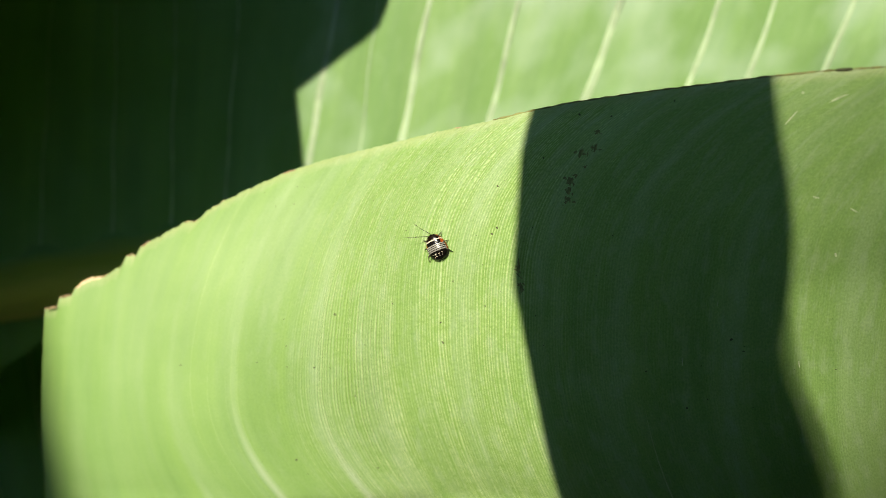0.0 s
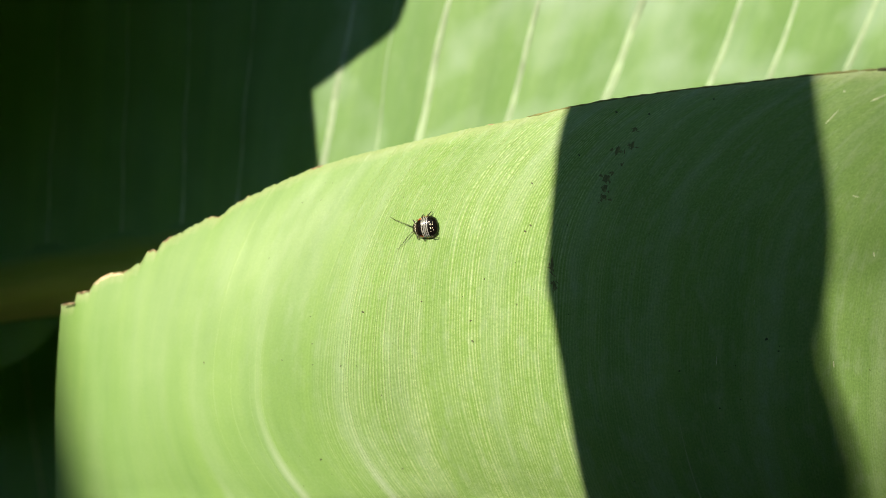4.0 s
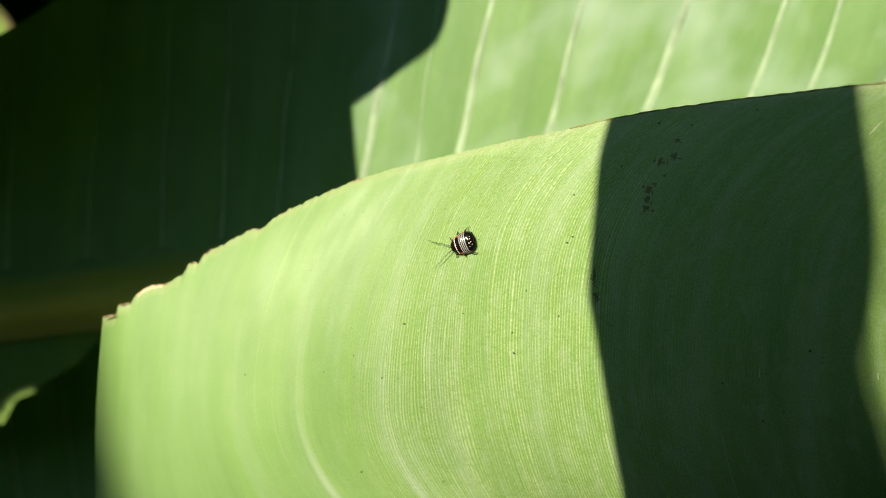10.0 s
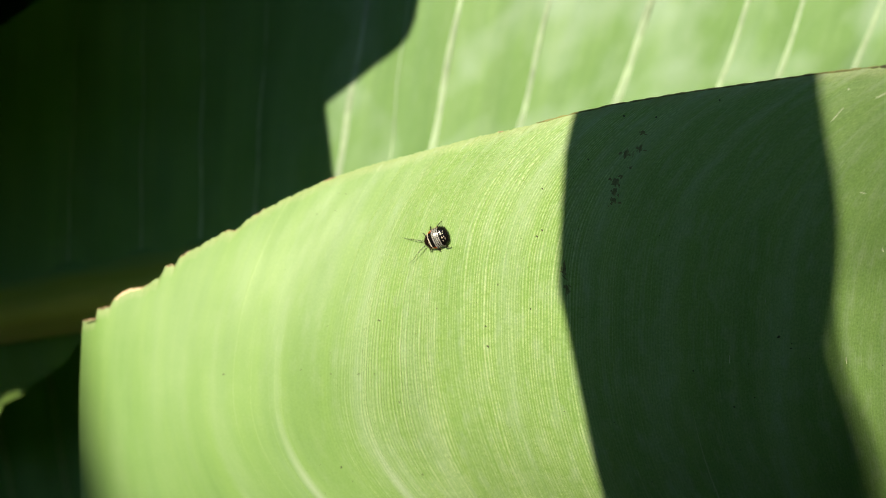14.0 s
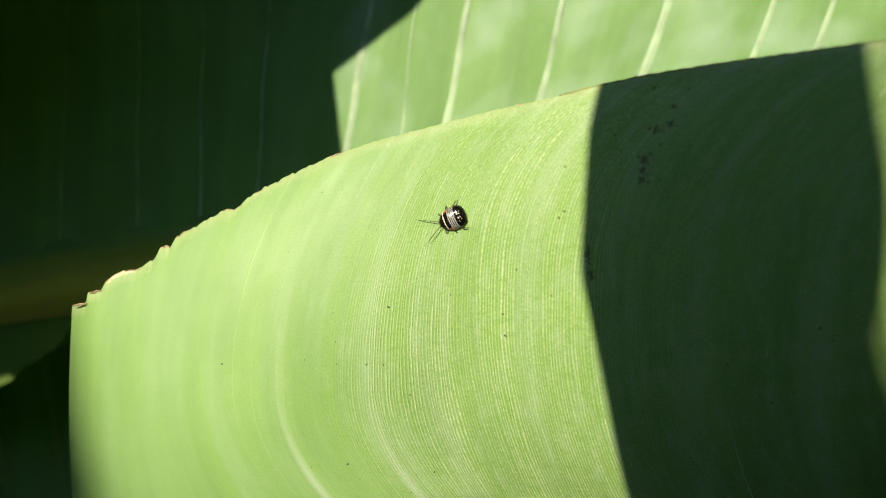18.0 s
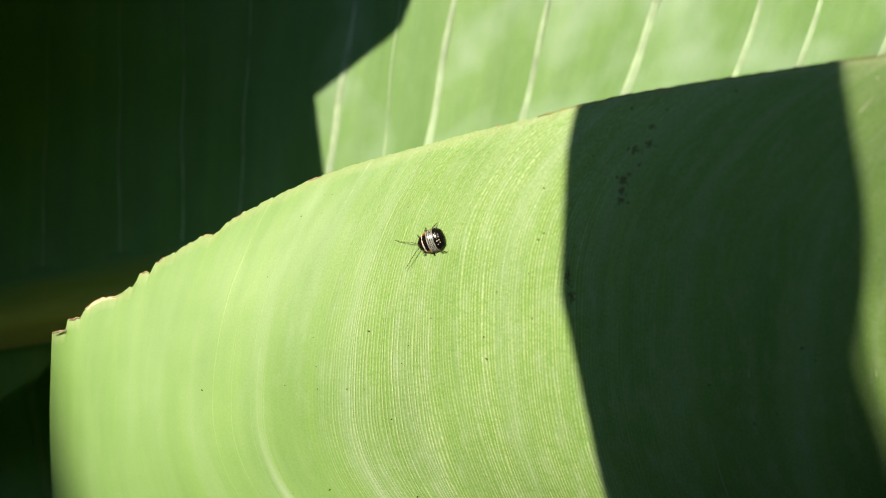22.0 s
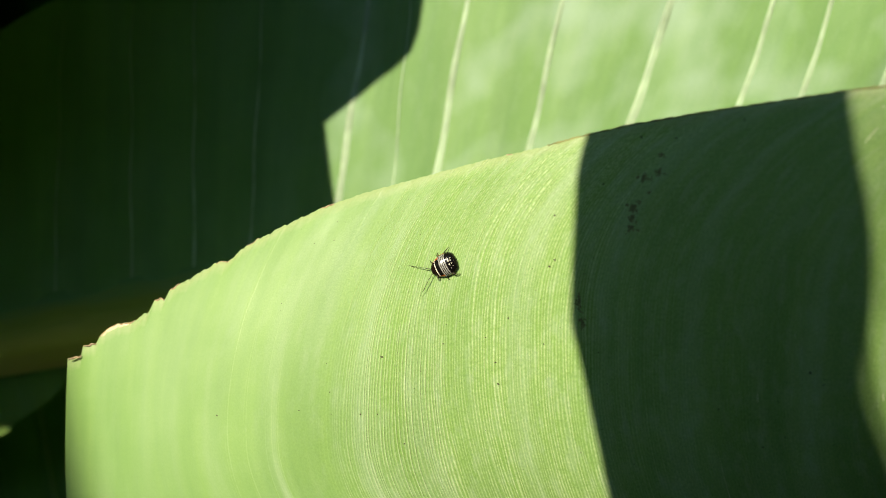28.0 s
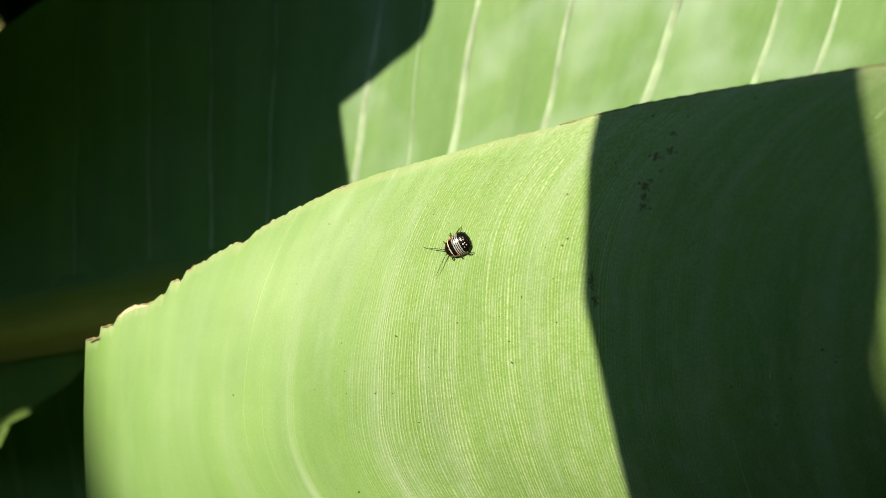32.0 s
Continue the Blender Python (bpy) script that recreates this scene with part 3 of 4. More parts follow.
def far_leaf():
    leaf = thing("banana_leaf", W((240, far_rib_y(240), 480)), "broad banana leaf with pale ribs, sunlit patch and deep shade", "leaf", "banana leaves")
    a = np.linspace(-300, 230, 800)
    w = np.linspace(0, 1, 100)[:, None]
    rib = far_rib_y(a)
    top = np.interp(a, (-300, -151, -133, -80, 0, 230), (10, -68, -79, -108, -135, -150))
    y = rib[None, :] + w * (top - rib)[None, :]
    x = far_at(a[None, :], y)
    z = far_z(x, y) + pleat(a)[None, :] * np.clip(w * 5, 0, 1) + 0.05 * np.sin(y * 0.31 + a[None, :] * 0.2) * np.sin(a * 0.13)[None, :]
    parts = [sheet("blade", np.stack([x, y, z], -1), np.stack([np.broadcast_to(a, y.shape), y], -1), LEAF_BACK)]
    low = np.interp(a, (-300, -165, -152, -150.5, -148.3, -147.7, -143.8, -139.9, -138.6, -134.8, -126, -116, -100, 230), (56, 60, 58.9, 56, 53, 51, 49.2, 47.7, 45, 43, 38, 27, 32, 80))
    y = rib[None, :] + w * (low - rib)[None, :]
    z = far_z(a[None, :], y) + 0.4 * (y - rib[None, :]) + 0.5 * np.sin(a * 0.4)[None, :] * w
    parts.append(sheet("blade", np.stack([np.broadcast_to(a, y.shape), y, z], -1), np.stack([np.broadcast_to(a, y.shape), y], -1), LEAF_OLD))
    path = [(b, far_rib_y(b), far_z(b, far_rib_y(b)) - 2) for b in np.linspace(-300, 240, 40)]
    # the midrib swells out of the blade: a soft upper flank and a steep lower one
    run = np.linspace(-300, 240, 90)[None, :]
    side = np.linspace(-1, 1, 25)[:, None]
    swell = np.where(side < 0.1, np.cos((side - 0.1) / 1.1 * math.pi / 2) ** 2, np.cos((side - 0.1) / 0.9 * math.pi / 2))
    ry = far_rib_y(run) + side * np.linspace(10.6, 14, 90)[None, :]
    rz = far_z(run, ry) + np.where(side > 0.4, 0.4 * (side - 0.4) * 10.6, 0) - 3.2 * swell - 0.4
    parts.append(sheet("midrib", np.stack([run + 0 * side, ry, rz], -1), np.stack([run + 0 * side, side + 0 * run], -1), MIDRIB_OLD, label="dull olive-brown midrib"))
    parts.append(tube("petiole", bowed(W(path[-1]), STEM_RIGHT + Vector((0, 0, 1.2)), (0, 0.02, 0.06)), np.linspace(12, 16, 16), MIDRIB, sides=12, world=True))
    for i, (a0, lean) in enumerate(FAR_VEINS):
        ys = np.linspace(float(far_rib_y(a0)) - 6, float(np.interp(a0, a, top)) + 3, 26)
        wide = FAR_WIDE[i]
        path = [(float(far_at(a0, b)) + 0.35 * math.sin(b * 0.16 + i), b, float(far_z(far_at(a0, b), b)) - 0.1) for b in ys]
        parts.append(tube("vein", path, np.linspace(wide * 0.9, wide * 0.12, 26), VEIN_FAR, flat=0.09))
    adopt(leaf, parts)
    return leaf


# ---- leaves that shade the others ----
def ruled(name, left, right, n, mat, away, drop=None, tilt=0.0):
    """A blade stretched between two edges, lifted toward the sun."""
    t = np.linspace(0, 1, n)
    sides = []
    for edge in (left, right):
        e = np.array(edge, dtype=float)
        run = np.concatenate([[0], np.cumsum(np.linalg.norm(np.diff(e, axis=0), axis=1))])
        sides.append(np.stack([np.interp(t, run / run[-1], e[:, i]) for i in range(3)], -1))
    w = np.linspace(0, 1, 60)[None, :, None]
    flat = sides[0][:, None] * (1 - w) + sides[1][:, None] * w
    g = flat + TO_SUN * (away + tilt * w)
    uv = np.stack([np.broadcast_to(w[..., 0] * 80, g.shape[:2]), np.broadcast_to(t[:, None] * 300, g.shape[:2])], -1)
    gone = None
    if drop is not None:
        mid = (flat[:-1, :-1] + flat[1:, 1:]) / 2
        gone = drop(mid[..., 0], mid[..., 1])
    return sheet(name, g, uv, mat, drop=gone)


STRIP = []


def shade_leaves():
    left = [(170, -104), (110, -86), (62, -66), (38, -48), (33.5, -34), (31.3, -25), (30.6, -16), (30, -6), (29.5, 4), (29.3, 11), (30.9, 18), (33, 28), (36.5, 44), (40.3, 61), (47, 88)]
    right = [(190, -84), (160, -74), (126, -62), (97, -52), (92, -41), (93, -34), (95.5, -20), (97.9, -6.6), (98.6, 7.5), (98.4, 16), (97.2, 24), (97.1, 27), (99.9, 35.3), (102, 39.2), (107.5, 51), (113, 63.6), (121, 88)]
    half_edge = [(98.7, 16), (101.0, 27), (103.9, 35.3), (106.1, 39.3), (112.2, 51), (117.8, 63.6), (125.5, 88)]
    lift = 330
    hang = W(np.array((180, -94, near_z(180, -94))) + TO_SUN * lift)
    strip = thing("banana_leaf", hang, "narrow torn strip of a banana leaf hanging in the sun", "leaf", "banana leaves")
    parts = [ruled("blade", [(a, b, near_z(a, b)) for a, b in left], [(a, b, near_z(a, b)) for a, b in right], 90, LEAF_HANG, lift, tilt=170)]
    low_edge = [p for p in right if p[1] >= 16]
    # comb of slits added for the half-tone band along the shadow's edge
    parts.append(ruled("half_shade_edge", [(a, b, near_z(a, b)) for a, b in low_edge], [(a, b, near_z(a, b)) for a, b in half_edge], 300, LEAF_HANG, lift + 170, lambda x, y: np.mod(y + 0.3 * x, 1.5) < 0.36))
    far_end = hang + RIGHT * 0.24 + Vector((0, 0.05, 0.04))
    parts.append(tube("midrib", bowed(hang - RIGHT * 0.015, far_end, (0, 0, 0.01)), np.linspace(4, 8, 16), MIDRIB, world=True))
    parts.append(tube("petiole", bowed(far_end, STEM_RIGHT + Vector((0, -0.02, 1.45)), (0, 0, 0.06)), np.linspace(8, 14, 16), MIDRIB, world=True))
    adopt(strip, parts)
    STRIP.append(strip)
    edge = [(-34, 5), (-34.4, -20), (-35.8, -34), (-36.8, -45), (-30.8, -50), (-24, -55), (-16, -60.8), (-10.9, -65.8), (-8.4, -72), (-7.5, -78), (0, -120), (60, -300)]
    lift = 220

    def torn(x, y):
        low = np.interp(x, (-172, -166, -161, -155, -147), (48.5, 44.2, 42, 38.7, 36.1))
        return (x < -150) & (x > -172) & (y > low) & (y < 52)

    hang = W(np.array((-255, 95, 529)) + TO_SUN * lift)
    broad = thing("banana_leaf", hang, "broad dark green banana leaf hanging above the others", "leaf", "banana leaves")
    parts = [ruled("blade", [(-255, 95, 529), (-255, -40, 529), (-255, -300, 529)], [(a, b, far_z(a, b)) for a, b in edge], 360, LEAF_BROAD, lift, torn)]
    top = W(np.array((-255, -300, 529)) + TO_SUN * lift)
    parts.append(tube("midrib", bowed(top, hang, (-0.01, 0, 0)), np.linspace(5, 9, 16), MIDRIB, world=True))
    parts.append(tube("petiole", bowed(hang, STEM_LEFT + Vector((0.03, 0, 1.0)), (0, 0, 0.06)), np.linspace(9, 14, 16), MIDRIB, world=True))
    adopt(broad, parts)


def dimming_leaves():
    """Two unseen leaves added on tall plants behind the viewer to dim the near leaf's sides; their shade is soft, as
    they hang far off.
    """
    lift = 3500
    left = ([(-160, -60), (-158, -20), (-156, 60), (-150, 150)], [(-129, -60), (-124, -10), (-118, 20), (-112.5, 36), (-107, 52), (-99, 70), (-80, 100), (-62, 150)])
    right = ([(88, -75), (200, -75), (330, -60)], [(94, 34), (200, 44), (330, 50)])

    # gaps pass part of the sun, for an even half-shade
    def slits(x, y):
        return (np.mod(y + 0.1 * x, 15.0) < np.interp(y, (-60, -20, 10, 40), (8.6, 8.4, 7.2, 9.0))) & (x < 250)

    for (one, two), stem, tall, torn in ((left, STEM_TALL[0], 3.7, None), (right, STEM_TALL[1], 3.6, slits)):
        a, b = one[-1]
        c, d = two[-1]
        base = W(np.array(((a + c) / 2, (b + d) / 2, 440)) + TO_SUN * lift)
        leaf = thing("banana_leaf", base, "unseen torn green banana leaf added high up to dim the sun", "leaf", "banana leaves")
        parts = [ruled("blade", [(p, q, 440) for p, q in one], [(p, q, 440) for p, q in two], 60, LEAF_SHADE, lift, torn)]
        parts.append(tube("petiole", bowed(base, stem + Vector((0, 0, tall - 0.05)), (0, 0, 0.05)), np.linspace(8, 16, 16), MIDRIB, world=True))
        adopt(leaf, parts)


def sky_blocking_leaf():
    """An unseen leaf added to arch over the far one and keep skylight off it."""
    leaf = thing("banana_leaf", W((300, -330, 400)), "unseen dark green banana leaf added overhead to block skylight", "leaf", "banana leaves")
    a = np.linspace(-320, 300, 120)[None, :]
    w = np.linspace(-1, 1, 40)[:, None]
    half = 115 * np.sin(np.clip((a + 325) / 660, 0, 1) * math.pi) ** 0.5
    y = -335 - 30 * np.cos(a * 0.004) + 22 * np.abs(w) + 0.00025 * a * a
    z = 390 + w * half
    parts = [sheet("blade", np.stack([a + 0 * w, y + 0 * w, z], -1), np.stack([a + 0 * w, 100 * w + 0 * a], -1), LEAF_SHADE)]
    xs = np.linspace(-316, 300, 30)
    rib = [(b, -334 - 30 * math.cos(b * 0.004) + 0.00025 * b * b, 390) for b in xs]
    parts.append(tube("midrib", rib, np.linspace(2, 8, 30), MIDRIB))
    parts.append(tube("petiole", bowed(W(rib[-1]), STEM_RIGHT + Vector((0, 0, 1.68)), (0, 0, 0.05)), np.linspace(8, 14, 16), MIDRIB, world=True))
    adopt(leaf, parts)


def back_leaves():
    """A shaded leaf low behind the far one, and a sunlit scrap beyond its upper edge."""
    low = thing("banana_leaf", W((-330, 140, 640)), "dark banana leaf hanging in deep shade below the others", "leaf", "banana leaves")
    a = np.linspace(-330, 60, 160)[None, :]
    w = np.linspace(0, 1, 50)[:, None]
    y = 5 + 0.12 * a + 170 * w
    z = 585 + 0.25 * a * 0.1 + 1.1 * np.sin(a * 0.33) * np.ones_like(w) + 60 * w * w
    parts = [sheet("blade", np.stack([a + 12 * w, y, z], -1), np.stack([a + 0 * w, y], -1), LEAF_BACK)]
    for b in np.arange(-315, 60, 21.0):
        parts.append(tube("vein", [(b + 12 * k, 5 + 0.12 * b + 170 * k, 584 + 0.025 * b + 1.1 * math.sin(b * 0.33) + 60 * k * k) for k in np.linspace(0.01, 0.97, 14)], np.linspace(0.8, 0.5, 14), VEIN_SOFT))
    parts.append(tube("petiole", bowed(W((-330, 140, 640)), STEM_LEFT + Vector((0, 0, 0.7)), (0, 0, 0.03)), np.linspace(7, 12, 16), MIDRIB, world=True))
    adopt(low, parts)
    scrap = thing("banana_leaf", W((-330, -60, 760)), "yellow-green sunlit tip of a banana leaf with a brown edge", "leaf", "banana leaves")
    w = np.linspace(0, 1, 40)[None, :]
    k = np.linspace(-1, 1, 24)[:, None]
    half = 42 * np.sqrt(np.clip(1 - w ** 2, 0, 1)) + 0.5
    x = -338 + 135 * w + 0 * k
    y = -108 + 14 * w + k * half
    z = 745 + 8 * k * k + 0 * w
    parts = [sheet("blade", np.stack([x, y, z], -1), np.stack([x, y], -1), LEAF)]
    t = np.linspace(-1.5, 1.5, 20)
    parts.append(tube("dry_edge", [(-338 + 135 * math.cos(b), -108 + 14 * math.cos(b) + 42 * math.sin(b), 744) for b in t], np.full(20, 0.6), DRY, sides=6, label="dry brown edge"))
    parts.append(tube("petiole", bowed(W((-330, -108, 745)), STEM_LEFT + Vector((0, 0.02, 1.3)), (0, 0, 0.05)), np.linspace(5, 12, 16), MIDRIB, world=True))
    adopt(scrap, parts)


def stems():
    rng = random.Random(3)
    for spot, tall in ((STEM_RIGHT, 1.75), (STEM_LEFT, 1.5), (STEM_TALL[0], 3.7), (STEM_TALL[1], 3.6)):
        stem = thing("banana_plant", spot, "banana plant with a thick stem wrapped in dull sheaths", "plant", "banana plants")
        zs = np.linspace(0, tall, 26)
        parts = [tube("trunk", [spot + Vector((0.01 * math.sin(z * 3), 0.01 * math.cos(z * 4), z)) for z in zs], 95 - 25 * zs / tall, STEM, sides=24, world=True)]
        for k in range(4):
            turn = rng.uniform(0, 6.28)
            out = Vector((math.cos(turn), math.sin(turn), 0))
            base = rng.uniform(0.0, 0.5)
            path = [spot + out * (0.083 - 0.012 * z) + Vector((0, 0, z)) for z in np.linspace(base, min(tall, base + 0.9), 12)]
            parts.append(tube("sheath", path, 50 * np.sin(np.linspace(0.6, 3.0, 12)) + 4, STEM, sides=10, flat=0.35, world=True, facing=out))
        adopt(stem, parts)


def screening_grove():
    """Banana plants added close all round to block the sky, open towards the sun."""
    rng = random.Random(11)
    heart = W((0, 0, 450))
    verts, faces, uvs = [], [], []

    def clear(p):
        d = p - heart
        along = d.dot(sun_way)
        if along > 0 and (d - sun_way * along).length < 0.44:
            return False
        return (p - cam.location).length > 0.45 and (p - Vector((0.1, 0.45, 1.1))).length > 0.50

    def leaf_blade(rows):
        k = len(verts)
        for i, (c, side, half, t) in enumerate(rows):
            for j in range(7):
                a = j / 3 - 1
                fold = Vector((0, 0, -0.35 * half * a * a))
                verts.append(c + side * half * a * (1 - 0.12 * rng.random()) + fold)
                uvs.append((t * 900, a * half * 1000))
        for i in range(len(rows) - 1):
            for j in range(6):
                q = k + i * 7 + j
                faces.append((q, q + 1, q + 8, q + 7))

    def plant(spot, tall, count):
        k = len(verts)
        for i in range(9):
            z = tall * i / 8
            for j in range(12):
                w = j * math.pi / 6
                rad = 0.09 - 0.045 * i / 8
                verts.append(spot + Vector((math.cos(w) * rad, math.sin(w) * rad, z)))
                uvs.append((j * 20, z * 1000))
        for i in range(8):
            for j in range(12):
                q, n_ = k + i * 12 + j, k + i * 12 + (j + 1) % 12
                faces.append((q, n_, n_ + 12, q + 12))
        for _ in range(count):
            turn = rng.uniform(0, 2 * math.pi)
            out = Vector((math.cos(turn), math.sin(turn), 0))
            side = Vector((-out.y, out.x, rng.uniform(-0.5, 0.5))).normalized()
            long_, wide = rng.uniform(0.8, 1.8), rng.uniform(0.14, 0.24)
            rise, droop = rng.uniform(0.1, 1.6), rng.uniform(0.4, 1.6)
            base = spot + Vector((0, 0, tall * rng.uniform(0.3, 1.0)))
            rows = []
            for i in range(13):
                t = i / 12
                c = base + out * (0.03 + long_ * t * (1 - 0.25 * t)) + Vector((0, 0, rise * t - droop * t * t))
                half = wide * max(0.06, math.sin(math.pi * min(1, max(0, t * 1.02 - 0.1)))) ** 0.6
                rows.append((c, side, half if t > 0.1 else 0.012, t))
            if all(clear(c + side * h * e) for c, side, h, t in rows for e in (-1, 0, 1)) and min(c.z for c, *_ in rows) > 0.02:
                leaf_blade(rows)

    for ring, many, leaves in ((1.05, 14, 75), (1.6, 18, 75), (2.2, 22, 50)):
        for i in range(many):
            turn = 2 * math.pi * (i + rng.uniform(-0.25, 0.25)) / many
            spot = Vector((math.cos(turn) * ring, 0.2 + math.sin(turn) * ring, 0))
            tall = rng.uniform(1.4, 2.4)
            if all(clear(spot + Vector((0, 0, z))) for z in (0.3, 0.6, 0.9, 1.2, 1.5, 1.8, 2.2)):
                plant(spot, tall, leaves)
    ob = mesh_object("foliage", verts, faces, LEAF_GROVE, None, uvs)
    tagged(ob, "dark thicket of banana plants added to block the sky", "foliage", kind="stuff")


near_leaf()
far_leaf()
shade_leaves()
dimming_leaves()
sky_blocking_leaf()
back_leaves()
stems()
screening_grove()

# ---- ground ----
n = 60
gx = np.sign(np.linspace(-1, 1, n)) * np.abs(np.linspace(-1, 1, n)) ** 3 * 60
rng_ground = np.random.RandomState(2)
gv = [(float(x), float(y), float(rng_ground.uniform(-0.015, 0.015)) if abs(x) < 3 and abs(y) < 3 else 0.0) for y in gx for x in gx]
gf = [(r * n + c, r * n + c + 1, (r + 1) * n + c + 1, (r + 1) * n + c) for r in range(n - 1) for c in range(n - 1)]
tagged(mesh_object("ground", gv, gf, SOIL), "dark damp garden soil", "ground", kind="structure")


# ---- insect ----
SHELL = plain("black_shell", (0.006, 0.005, 0.005), 0.16, 1500, 0.4, spec=0.35, coat=0.15, bump_mm=0.004)
SHELL_GREY = plain("grey_shell", (0.33, 0.33, 0.31), 0.26, 2500, 0.25, spec=1.0, coat=1.0, bump_mm=0.003)
SHELL_BROWN = plain("brown_shell", (0.010, 0.005, 0.004), 0.18, 1500, 0.5, spec=0.35, coat=0.15, bump_mm=0.004)
SHELL_RED = plain("rust_red_shell", (0.34, 0.065, 0.012), 0.25, 900, 0.5, coat=0.4, bump_mm=0.01)
SHELL_WHITE = plain("cream_band", (0.80, 0.75, 0.62), 0.35, 900, 0.08, bump_mm=0.01)
LEG = plain("dark_leg", (0.025, 0.017, 0.01), 0.35, 2000, 0.4, bump_mm=0.01)
EYE = plain("dark_eye", (0.01, 0.01, 0.01), 0.1, 2000, 0.2)

BODY_Y = (3.55, 3.3, 2.9, 2.4, 1.8, 1.1, 0.3, -0.6, -1.5, -2.2, -2.8, -3.2, -3.45, -3.55)
BODY_W = (0.95, 1.4, 1.78, 2.08, 2.34, 2.56, 2.7, 2.74, 2.62, 2.32, 1.9, 1.4, 0.8, 0.1)
LENGTH = 0.95
BODY_H = (0.75, 1.0, 1.25, 1.48, 1.68, 1.85, 1.98, 2.0, 1.9, 1.7, 1.4, 1.1, 0.8, 0.6)


def plate(name, parent, front, back, mat, lo=-1.0, hi=1.0, proud=0.0, label="", scallop=0.0):
    """A curved plate of the back between two stations, from side to side; lo, hi: the share of the width."""
    nx, ny = 20, 6
    verts, faces = [], []
    for i in range(ny + 1):
        t = i / ny
        y0 = front + (back - front) * t
        for j in range(nx + 1):
            s = lo + (hi - lo) * j / nx
            y = y0 + (0.36 * (1 - s * s) - 0.22) * (1 if front > -3 else 0)
            wide = float(np.interp(-y0, [-b for b in BODY_Y], BODY_W))
            high = float(np.interp(-y0, [-b for b in BODY_Y], BODY_H))
            lip = 0.02 * math.sin(math.pi * t) + proud
            a = s * math.pi / 2 * 0.98
            x = math.sin(a) * (wide + lip + scallop * math.sin(math.pi * t) * abs(s) ** 8)
            z = 0.35 + math.cos(a) ** 0.9 * (high + lip) * 0.86
            verts.append((x * 0.001, y * 0.001 * LENGTH, z * 0.001))
    for i in range(ny):
        for j in range(nx):
            k = i * (nx + 1) + j
            faces.append((k, k + 1, k + nx + 2, k + nx + 1))
    return mesh_object(name, verts, faces, mat, parent, None, True, label)


def rod(name, parent, path, radii, mat, sides=7):
    """A jointed strand in the insect's own space, millimetres."""
    return tube(name, [Vector(p) * 0.001 for p in path], radii, mat, parent, sides, world=True)


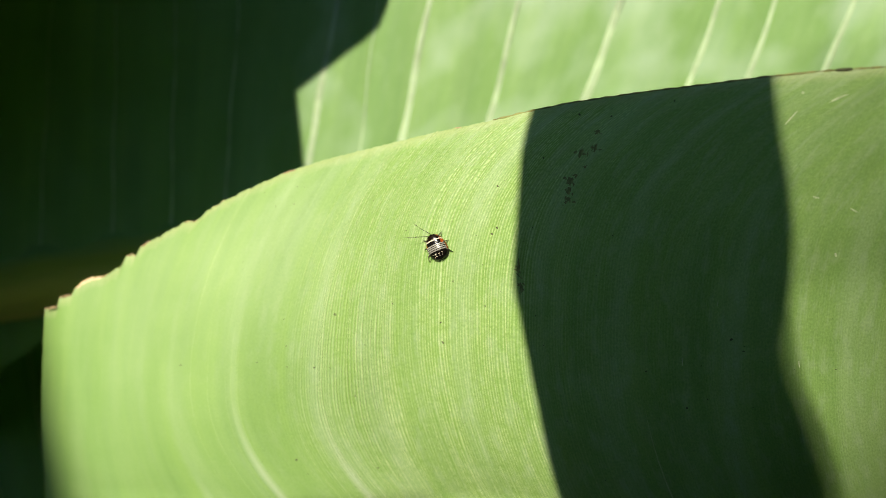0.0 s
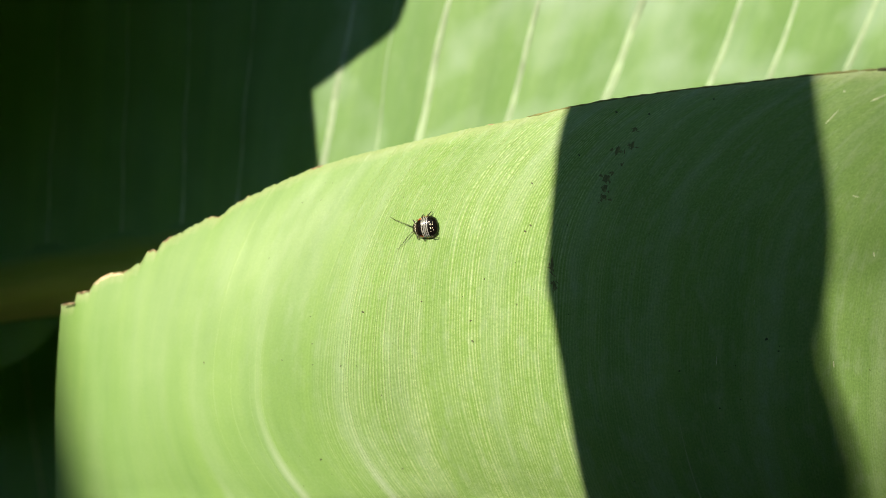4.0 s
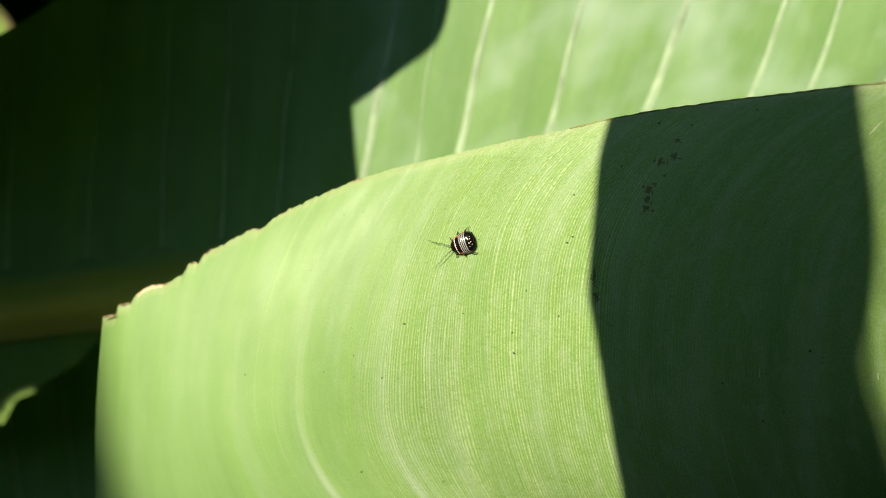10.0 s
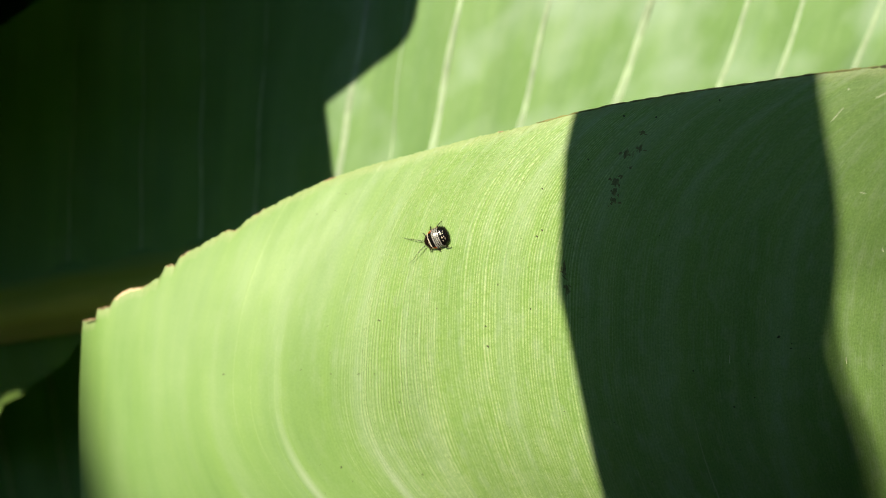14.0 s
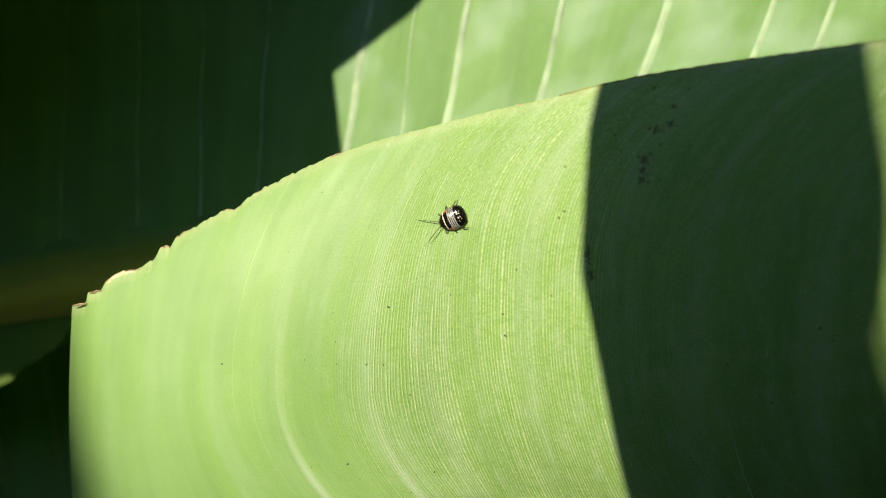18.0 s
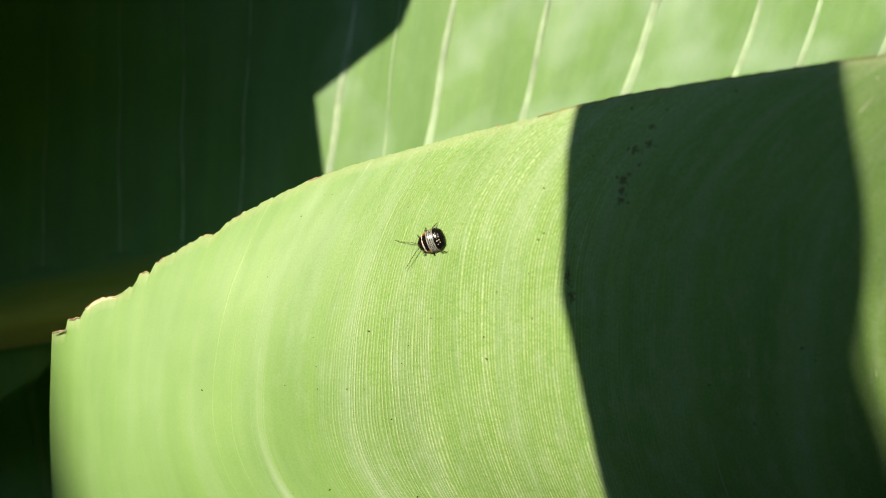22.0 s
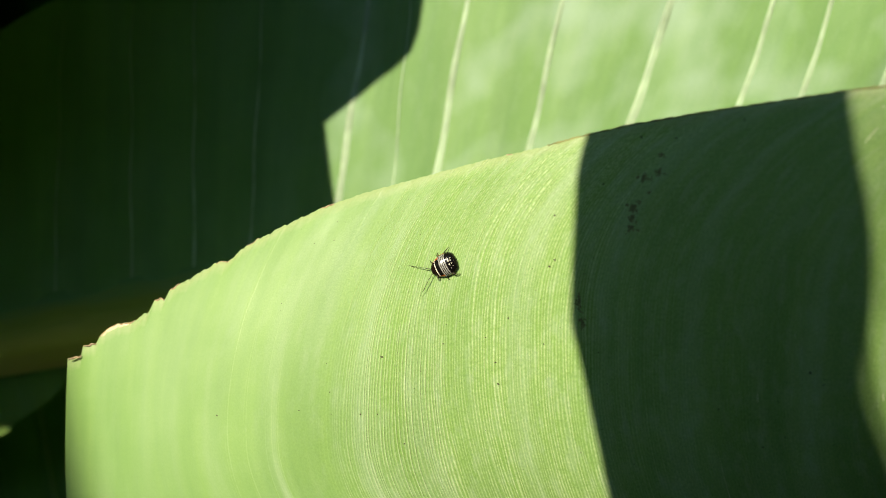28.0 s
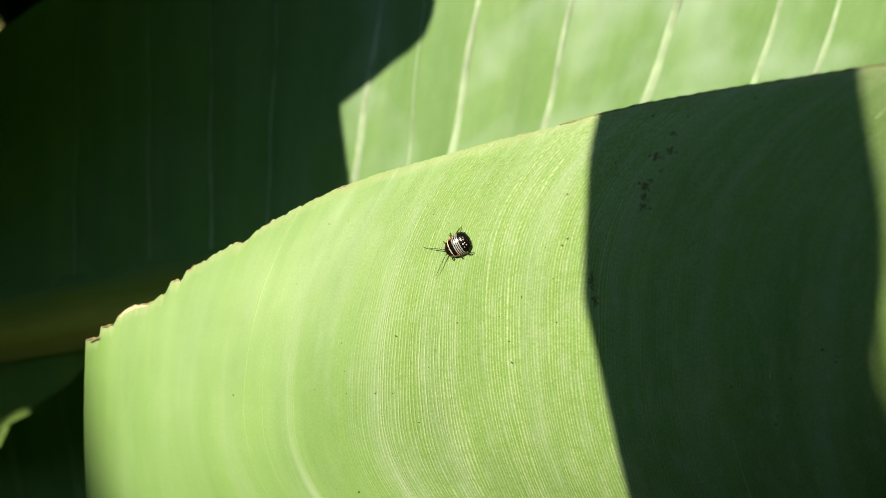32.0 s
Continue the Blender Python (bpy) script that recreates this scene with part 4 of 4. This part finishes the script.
def insect():
    bug_ = new("insect")
    tagged(bug_, "small black and grey striped insect with cream band, long feelers", "insect")
    belly = bmesh.new()
    bmesh.ops.create_uvsphere(belly, u_segments=24, v_segments=12, radius=1, matrix=Matrix.Translation((0, -0.0003, 0.0008)) @ Matrix.Diagonal((0.0026, 0.0029, 0.0007, 1)))
    me = bpy.data.meshes.new("belly")
    belly.to_mesh(me)
    belly.free()
    me.materials.append(LEG)
    new("belly", me).parent = bug_
    head = bmesh.new()
    bmesh.ops.create_uvsphere(head, u_segments=16, v_segments=10, radius=1, matrix=Matrix.Translation((0, 0.0029, 0.0007)) @ Matrix.Diagonal((0.0009, 0.0006, 0.0006, 1)))
    me = bpy.data.meshes.new("head")
    head.to_mesh(me)
    head.free()
    me.materials.append(SHELL)
    head_ob = new("head", me)
    head_ob.parent = bug_
    for s in (-1, 1):
        eye = bmesh.new()
        bmesh.ops.create_icosphere(eye, subdivisions=2, radius=0.00026, matrix=Matrix.Translation((s * 0.00075, 0.0030, 0.0009)))
        me = bpy.data.meshes.new("eye")
        eye.to_mesh(me)
        eye.free()
        me.materials.append(EYE)
        new("eye", me).parent = head_ob
    # shield, cream band, thorax
    fore = [head_ob]
    for front, back in ((3.5, 2.8), (2.8, 2.02)):
        fore.append(plate("pronotum", bug_, front, back, SHELL_BROWN, -0.66, 0.66, label="dark brown shield"))
        for lo, hi in ((-1.0, -0.66), (0.66, 1.0)):
            fore.append(plate("pronotum_edge", bug_, front, back, SHELL_RED, lo, hi, label="rust-red edge of the shield"))
    fore.append(plate("band", bug_, 2.02, 1.8, SHELL_WHITE, proud=0.03, label="narrow cream band"))
    for front, back in ((1.8, 1.25), (1.25, 0.7)):
        plate("thorax_plate", bug_, front, back, SHELL, -0.58, 0.58)
        for lo, hi in ((-1.0, -0.58), (0.58, 1.0)):
            plate("thorax_edge", bug_, front, back, SHELL_RED, lo, hi, label="rust-red edge")
    y = 0.7
    for i in range(4):
        plate("abdomen_plate", bug_, y, y - 0.28, SHELL_GREY, -0.86, 0.86, label="silvery grey plate")
        for lo, hi in ((-1.0, -0.86), (0.86, 1.0)):
            plate("abdomen_edge", bug_, y, y - 0.495, SHELL_RED, lo, hi, scallop=0.1, label="rust-red edge")
        plate("abdomen_seam", bug_, y - 0.28, y - 0.495, SHELL, -0.86, 0.86)
        y -= 0.495
    for i in range(5):
        plate("abdomen_plate", bug_, y, y - 0.44, SHELL, scallop=0.16)
        y -= 0.44
    # pale dots on the hind plates
    for x, yy, size in ((-0.45, -1.75, 0.26), (0.5, -1.75, 0.26), (-1.3, -1.7, 0.14), (1.3, -1.7, 0.14), (-0.35, -2.3, 0.2), (0.45, -2.3, 0.2), (-1.0, -2.4, 0.14), (1.05, -2.4, 0.14)):
        wide = float(np.interp(-yy, [-b for b in BODY_Y], BODY_W))
        high = float(np.interp(-yy, [-b for b in BODY_Y], BODY_H))
        z = 0.35 + math.sqrt(max(0, 1 - (x / wide) ** 2)) ** 0.9 * high * 0.86 + 0.03
        bm = bmesh.new()
        bmesh.ops.create_icosphere(bm, subdivisions=2, radius=1, matrix=Matrix.Translation((x * 0.001, yy * 0.001 * LENGTH, z * 0.001)) @ Matrix.Diagonal((size * 0.00078, size * 0.0006, 0.00008, 1)))
        me = bpy.data.meshes.new("dot")
        bm.to_mesh(me)
        bm.free()
        me.materials.append(SHELL_WHITE)
        ob = new("dot", me)
        ob.parent = bug_
        ob["label"] = "pale dot"
    # legs: joints from the body outwards, around the hip
    legs, feelers = [], []
    for s in (-1, 1):
        for hip, path in (((1.3, 2.3), [(0, 0, 0), (0.8, 0.3, 0.3), (1.15, 0.55, -0.3), (1.4, 0.75, -0.7)]),
                          ((2.0, 0.6), [(0, 0, 0), (0.85, 0.0, 0.3), (1.2, -0.1, -0.35), (1.55, -0.2, -0.7)]),
                          ((2.0, -0.9), [(0, 0, 0), (0.8, -0.6, 0.45), (1.25, -1.35, 0.0), (1.5, -1.85, -0.7)])):
            leg = rod("leg", bug_, [(s * a, b, c) for a, b, c in path], (0.21, 0.17, 0.10, 0.05), LEG)
            leg.location = (s * hip[0] * 0.001, hip[1] * 0.001, 0.0008)
            for k in range(3):
                t = 0.3 + 0.2 * k
                p, q = Vector(path[1]), Vector(path[2])
                at_ = p.lerp(q, t)
                rod("spine", leg, [(s * at_.x, at_.y, at_.z), (s * (at_.x + 0.22), at_.y - 0.12, at_.z - 0.12)], (0.05, 0.015), LEG, 4)
            legs.append((leg, s, hip))
        feeler = rod("feeler", bug_, [(0, 0, 0), (0, 0.5, 0.25), (0.05, 1.6, 0.45), (0.0, 3.1, 0.5), (-0.1, 4.8, 0.4), (0.05, 6.6, 0.15)], (0.12, 0.10, 0.085, 0.07, 0.055, 0.03), LEG, 6)
        feeler.location = (s * 0.00045, 0.0032, 0.0009)
        feelers.append((feeler, s))
    bug_.scale = (1.05, 1.05, 1.05)
    return bug_, legs, feelers, fore


BUG, LEGS, FEELERS, FORE = insect()


def motions():
    """The insect waits, turns to the left, takes some steps and rests; the hanging strip drifts a little."""
    home = STRIP[0].location.copy()
    walk(STRIP[0], [(t, Matrix.Translation(home + RIGHT * d * 0.001)) for t, d in ((0, 0.1), (12, -0.1), (22, -0.5), (32, -0.8))])
    steps = [(0.0, 9.54, 1.48, 24, 0), (1.0, 9.65, 1.62, 27, 0), (1.5, 9.3, 1.66, 38, 0), (2.0, 8.84, 1.68, 52, 0), (2.5, 8.72, 1.27, 58, 0), (3.0, 8.6, 1.11, 54, 0), (3.3, 7.09, -0.32, 62, 0),
             (3.6, 1.93, -2.22, 80, 0), (4.0, -1.67, -2.91, 99, 0.2), (4.5, -2.62, -1.82, 113, 0), (5.5, -2.68, -1.7, 113, 0), (6.5, -2.7, -1.63, 112, 0), (8.0, -2.69, -1.6, 112, 0),
             (12.0, -2.49, -1.86, 112, 0), (18.0, -1.68, -2.23, 114, 0), (22.0, -1.87, -2.3, 109, 0), (23.5, -1.8, -2.4, 106, 0.5), (25.0, -1.8, -2.5, 108, 0.5), (27.0, -1.7, -2.8, 114, 0),
             (28.0, -1.67, -2.89, 115, 0), (32.0, -1.71, -2.84, 118, 0)]
    walk(BUG, [(t, on_leaf(x, y, h, lift)) for t, x, y, h, lift in steps])
    # it bows its shield at times
    bow = [(0, 0), (3.3, 0), (4.0, -22), (4.5, -4), (6.5, 0), (22.2, 0), (23.0, -20), (23.6, -52), (24.6, -52), (25.6, -20), (26.5, -3), (28, 0), (32, 0)]
    pivot = Vector((0, 0.0018 * LENGTH, 0.0004))

    def bowed_at(t):
        return Matrix.Translation(pivot) @ pose(0, 0, 0, float(np.interp(t, [b[0] for b in bow], [b[1] for b in bow]))) @ Matrix.Translation(-pivot)

    for piece in FORE:
        walk(piece, [(t, bowed_at(t)) for t, _ in bow])
    right = [(0, 20, 45), (1, 30, 45), (2, 20, 35), (2.5, 6, 5), (3, -22, 0), (3.6, -35, 0), (4, -30, 0), (4.5, -32, -4), (8, -34, -6), (18, -28, -6), (22.2, -26, -6), (23, -24, -4), (23.6, -22, 6), (24.6, -22, 6),
             (25.6, -26, 0), (26.5, -32, -5), (28, -34, -6), (32, -34, -6)]
    left = [(0, 67, 25), (1, 48, 25), (2, 60, 15), (2.5, 45, 0), (3, 52, 0), (3.6, 50, 0), (4, 40, 0), (4.5, 45, 0), (6.5, 30, 0), (8, 24, 0), (18, 26, 0), (22.2, 36, 0), (23, 38, 0), (23.6, 40, 6), (24.6, 40, 6),
            (25.6, 38, 0), (26.5, 36, 0), (28, 34, 0), (32, 33, 0)]
    for feeler, s in FEELERS:
        spot = feeler.location.copy()
        walk(feeler, [(t, Matrix.Translation(bowed_at(t) @ spot) @ pose(0, 0, 0, rise, 0, a)) for t, a, rise in (left if s < 0 else right)])
    for k, (leg, s, hip) in enumerate(LEGS):
        spot = leg.location.copy()
        sway = [(0, 0), (1.0, 4), (2.0, -8), (2.6, 6)]
        sway += [(2.8 + 0.2 * i, (14 if (i + k) % 2 else -14)) for i in range(9)]
        sway += [(4.8, 0), (16, 3), (32, 0)]
        walk(leg, [(t, pose(*spot, 0, 0, a * s)) for t, a in sway])


motions()
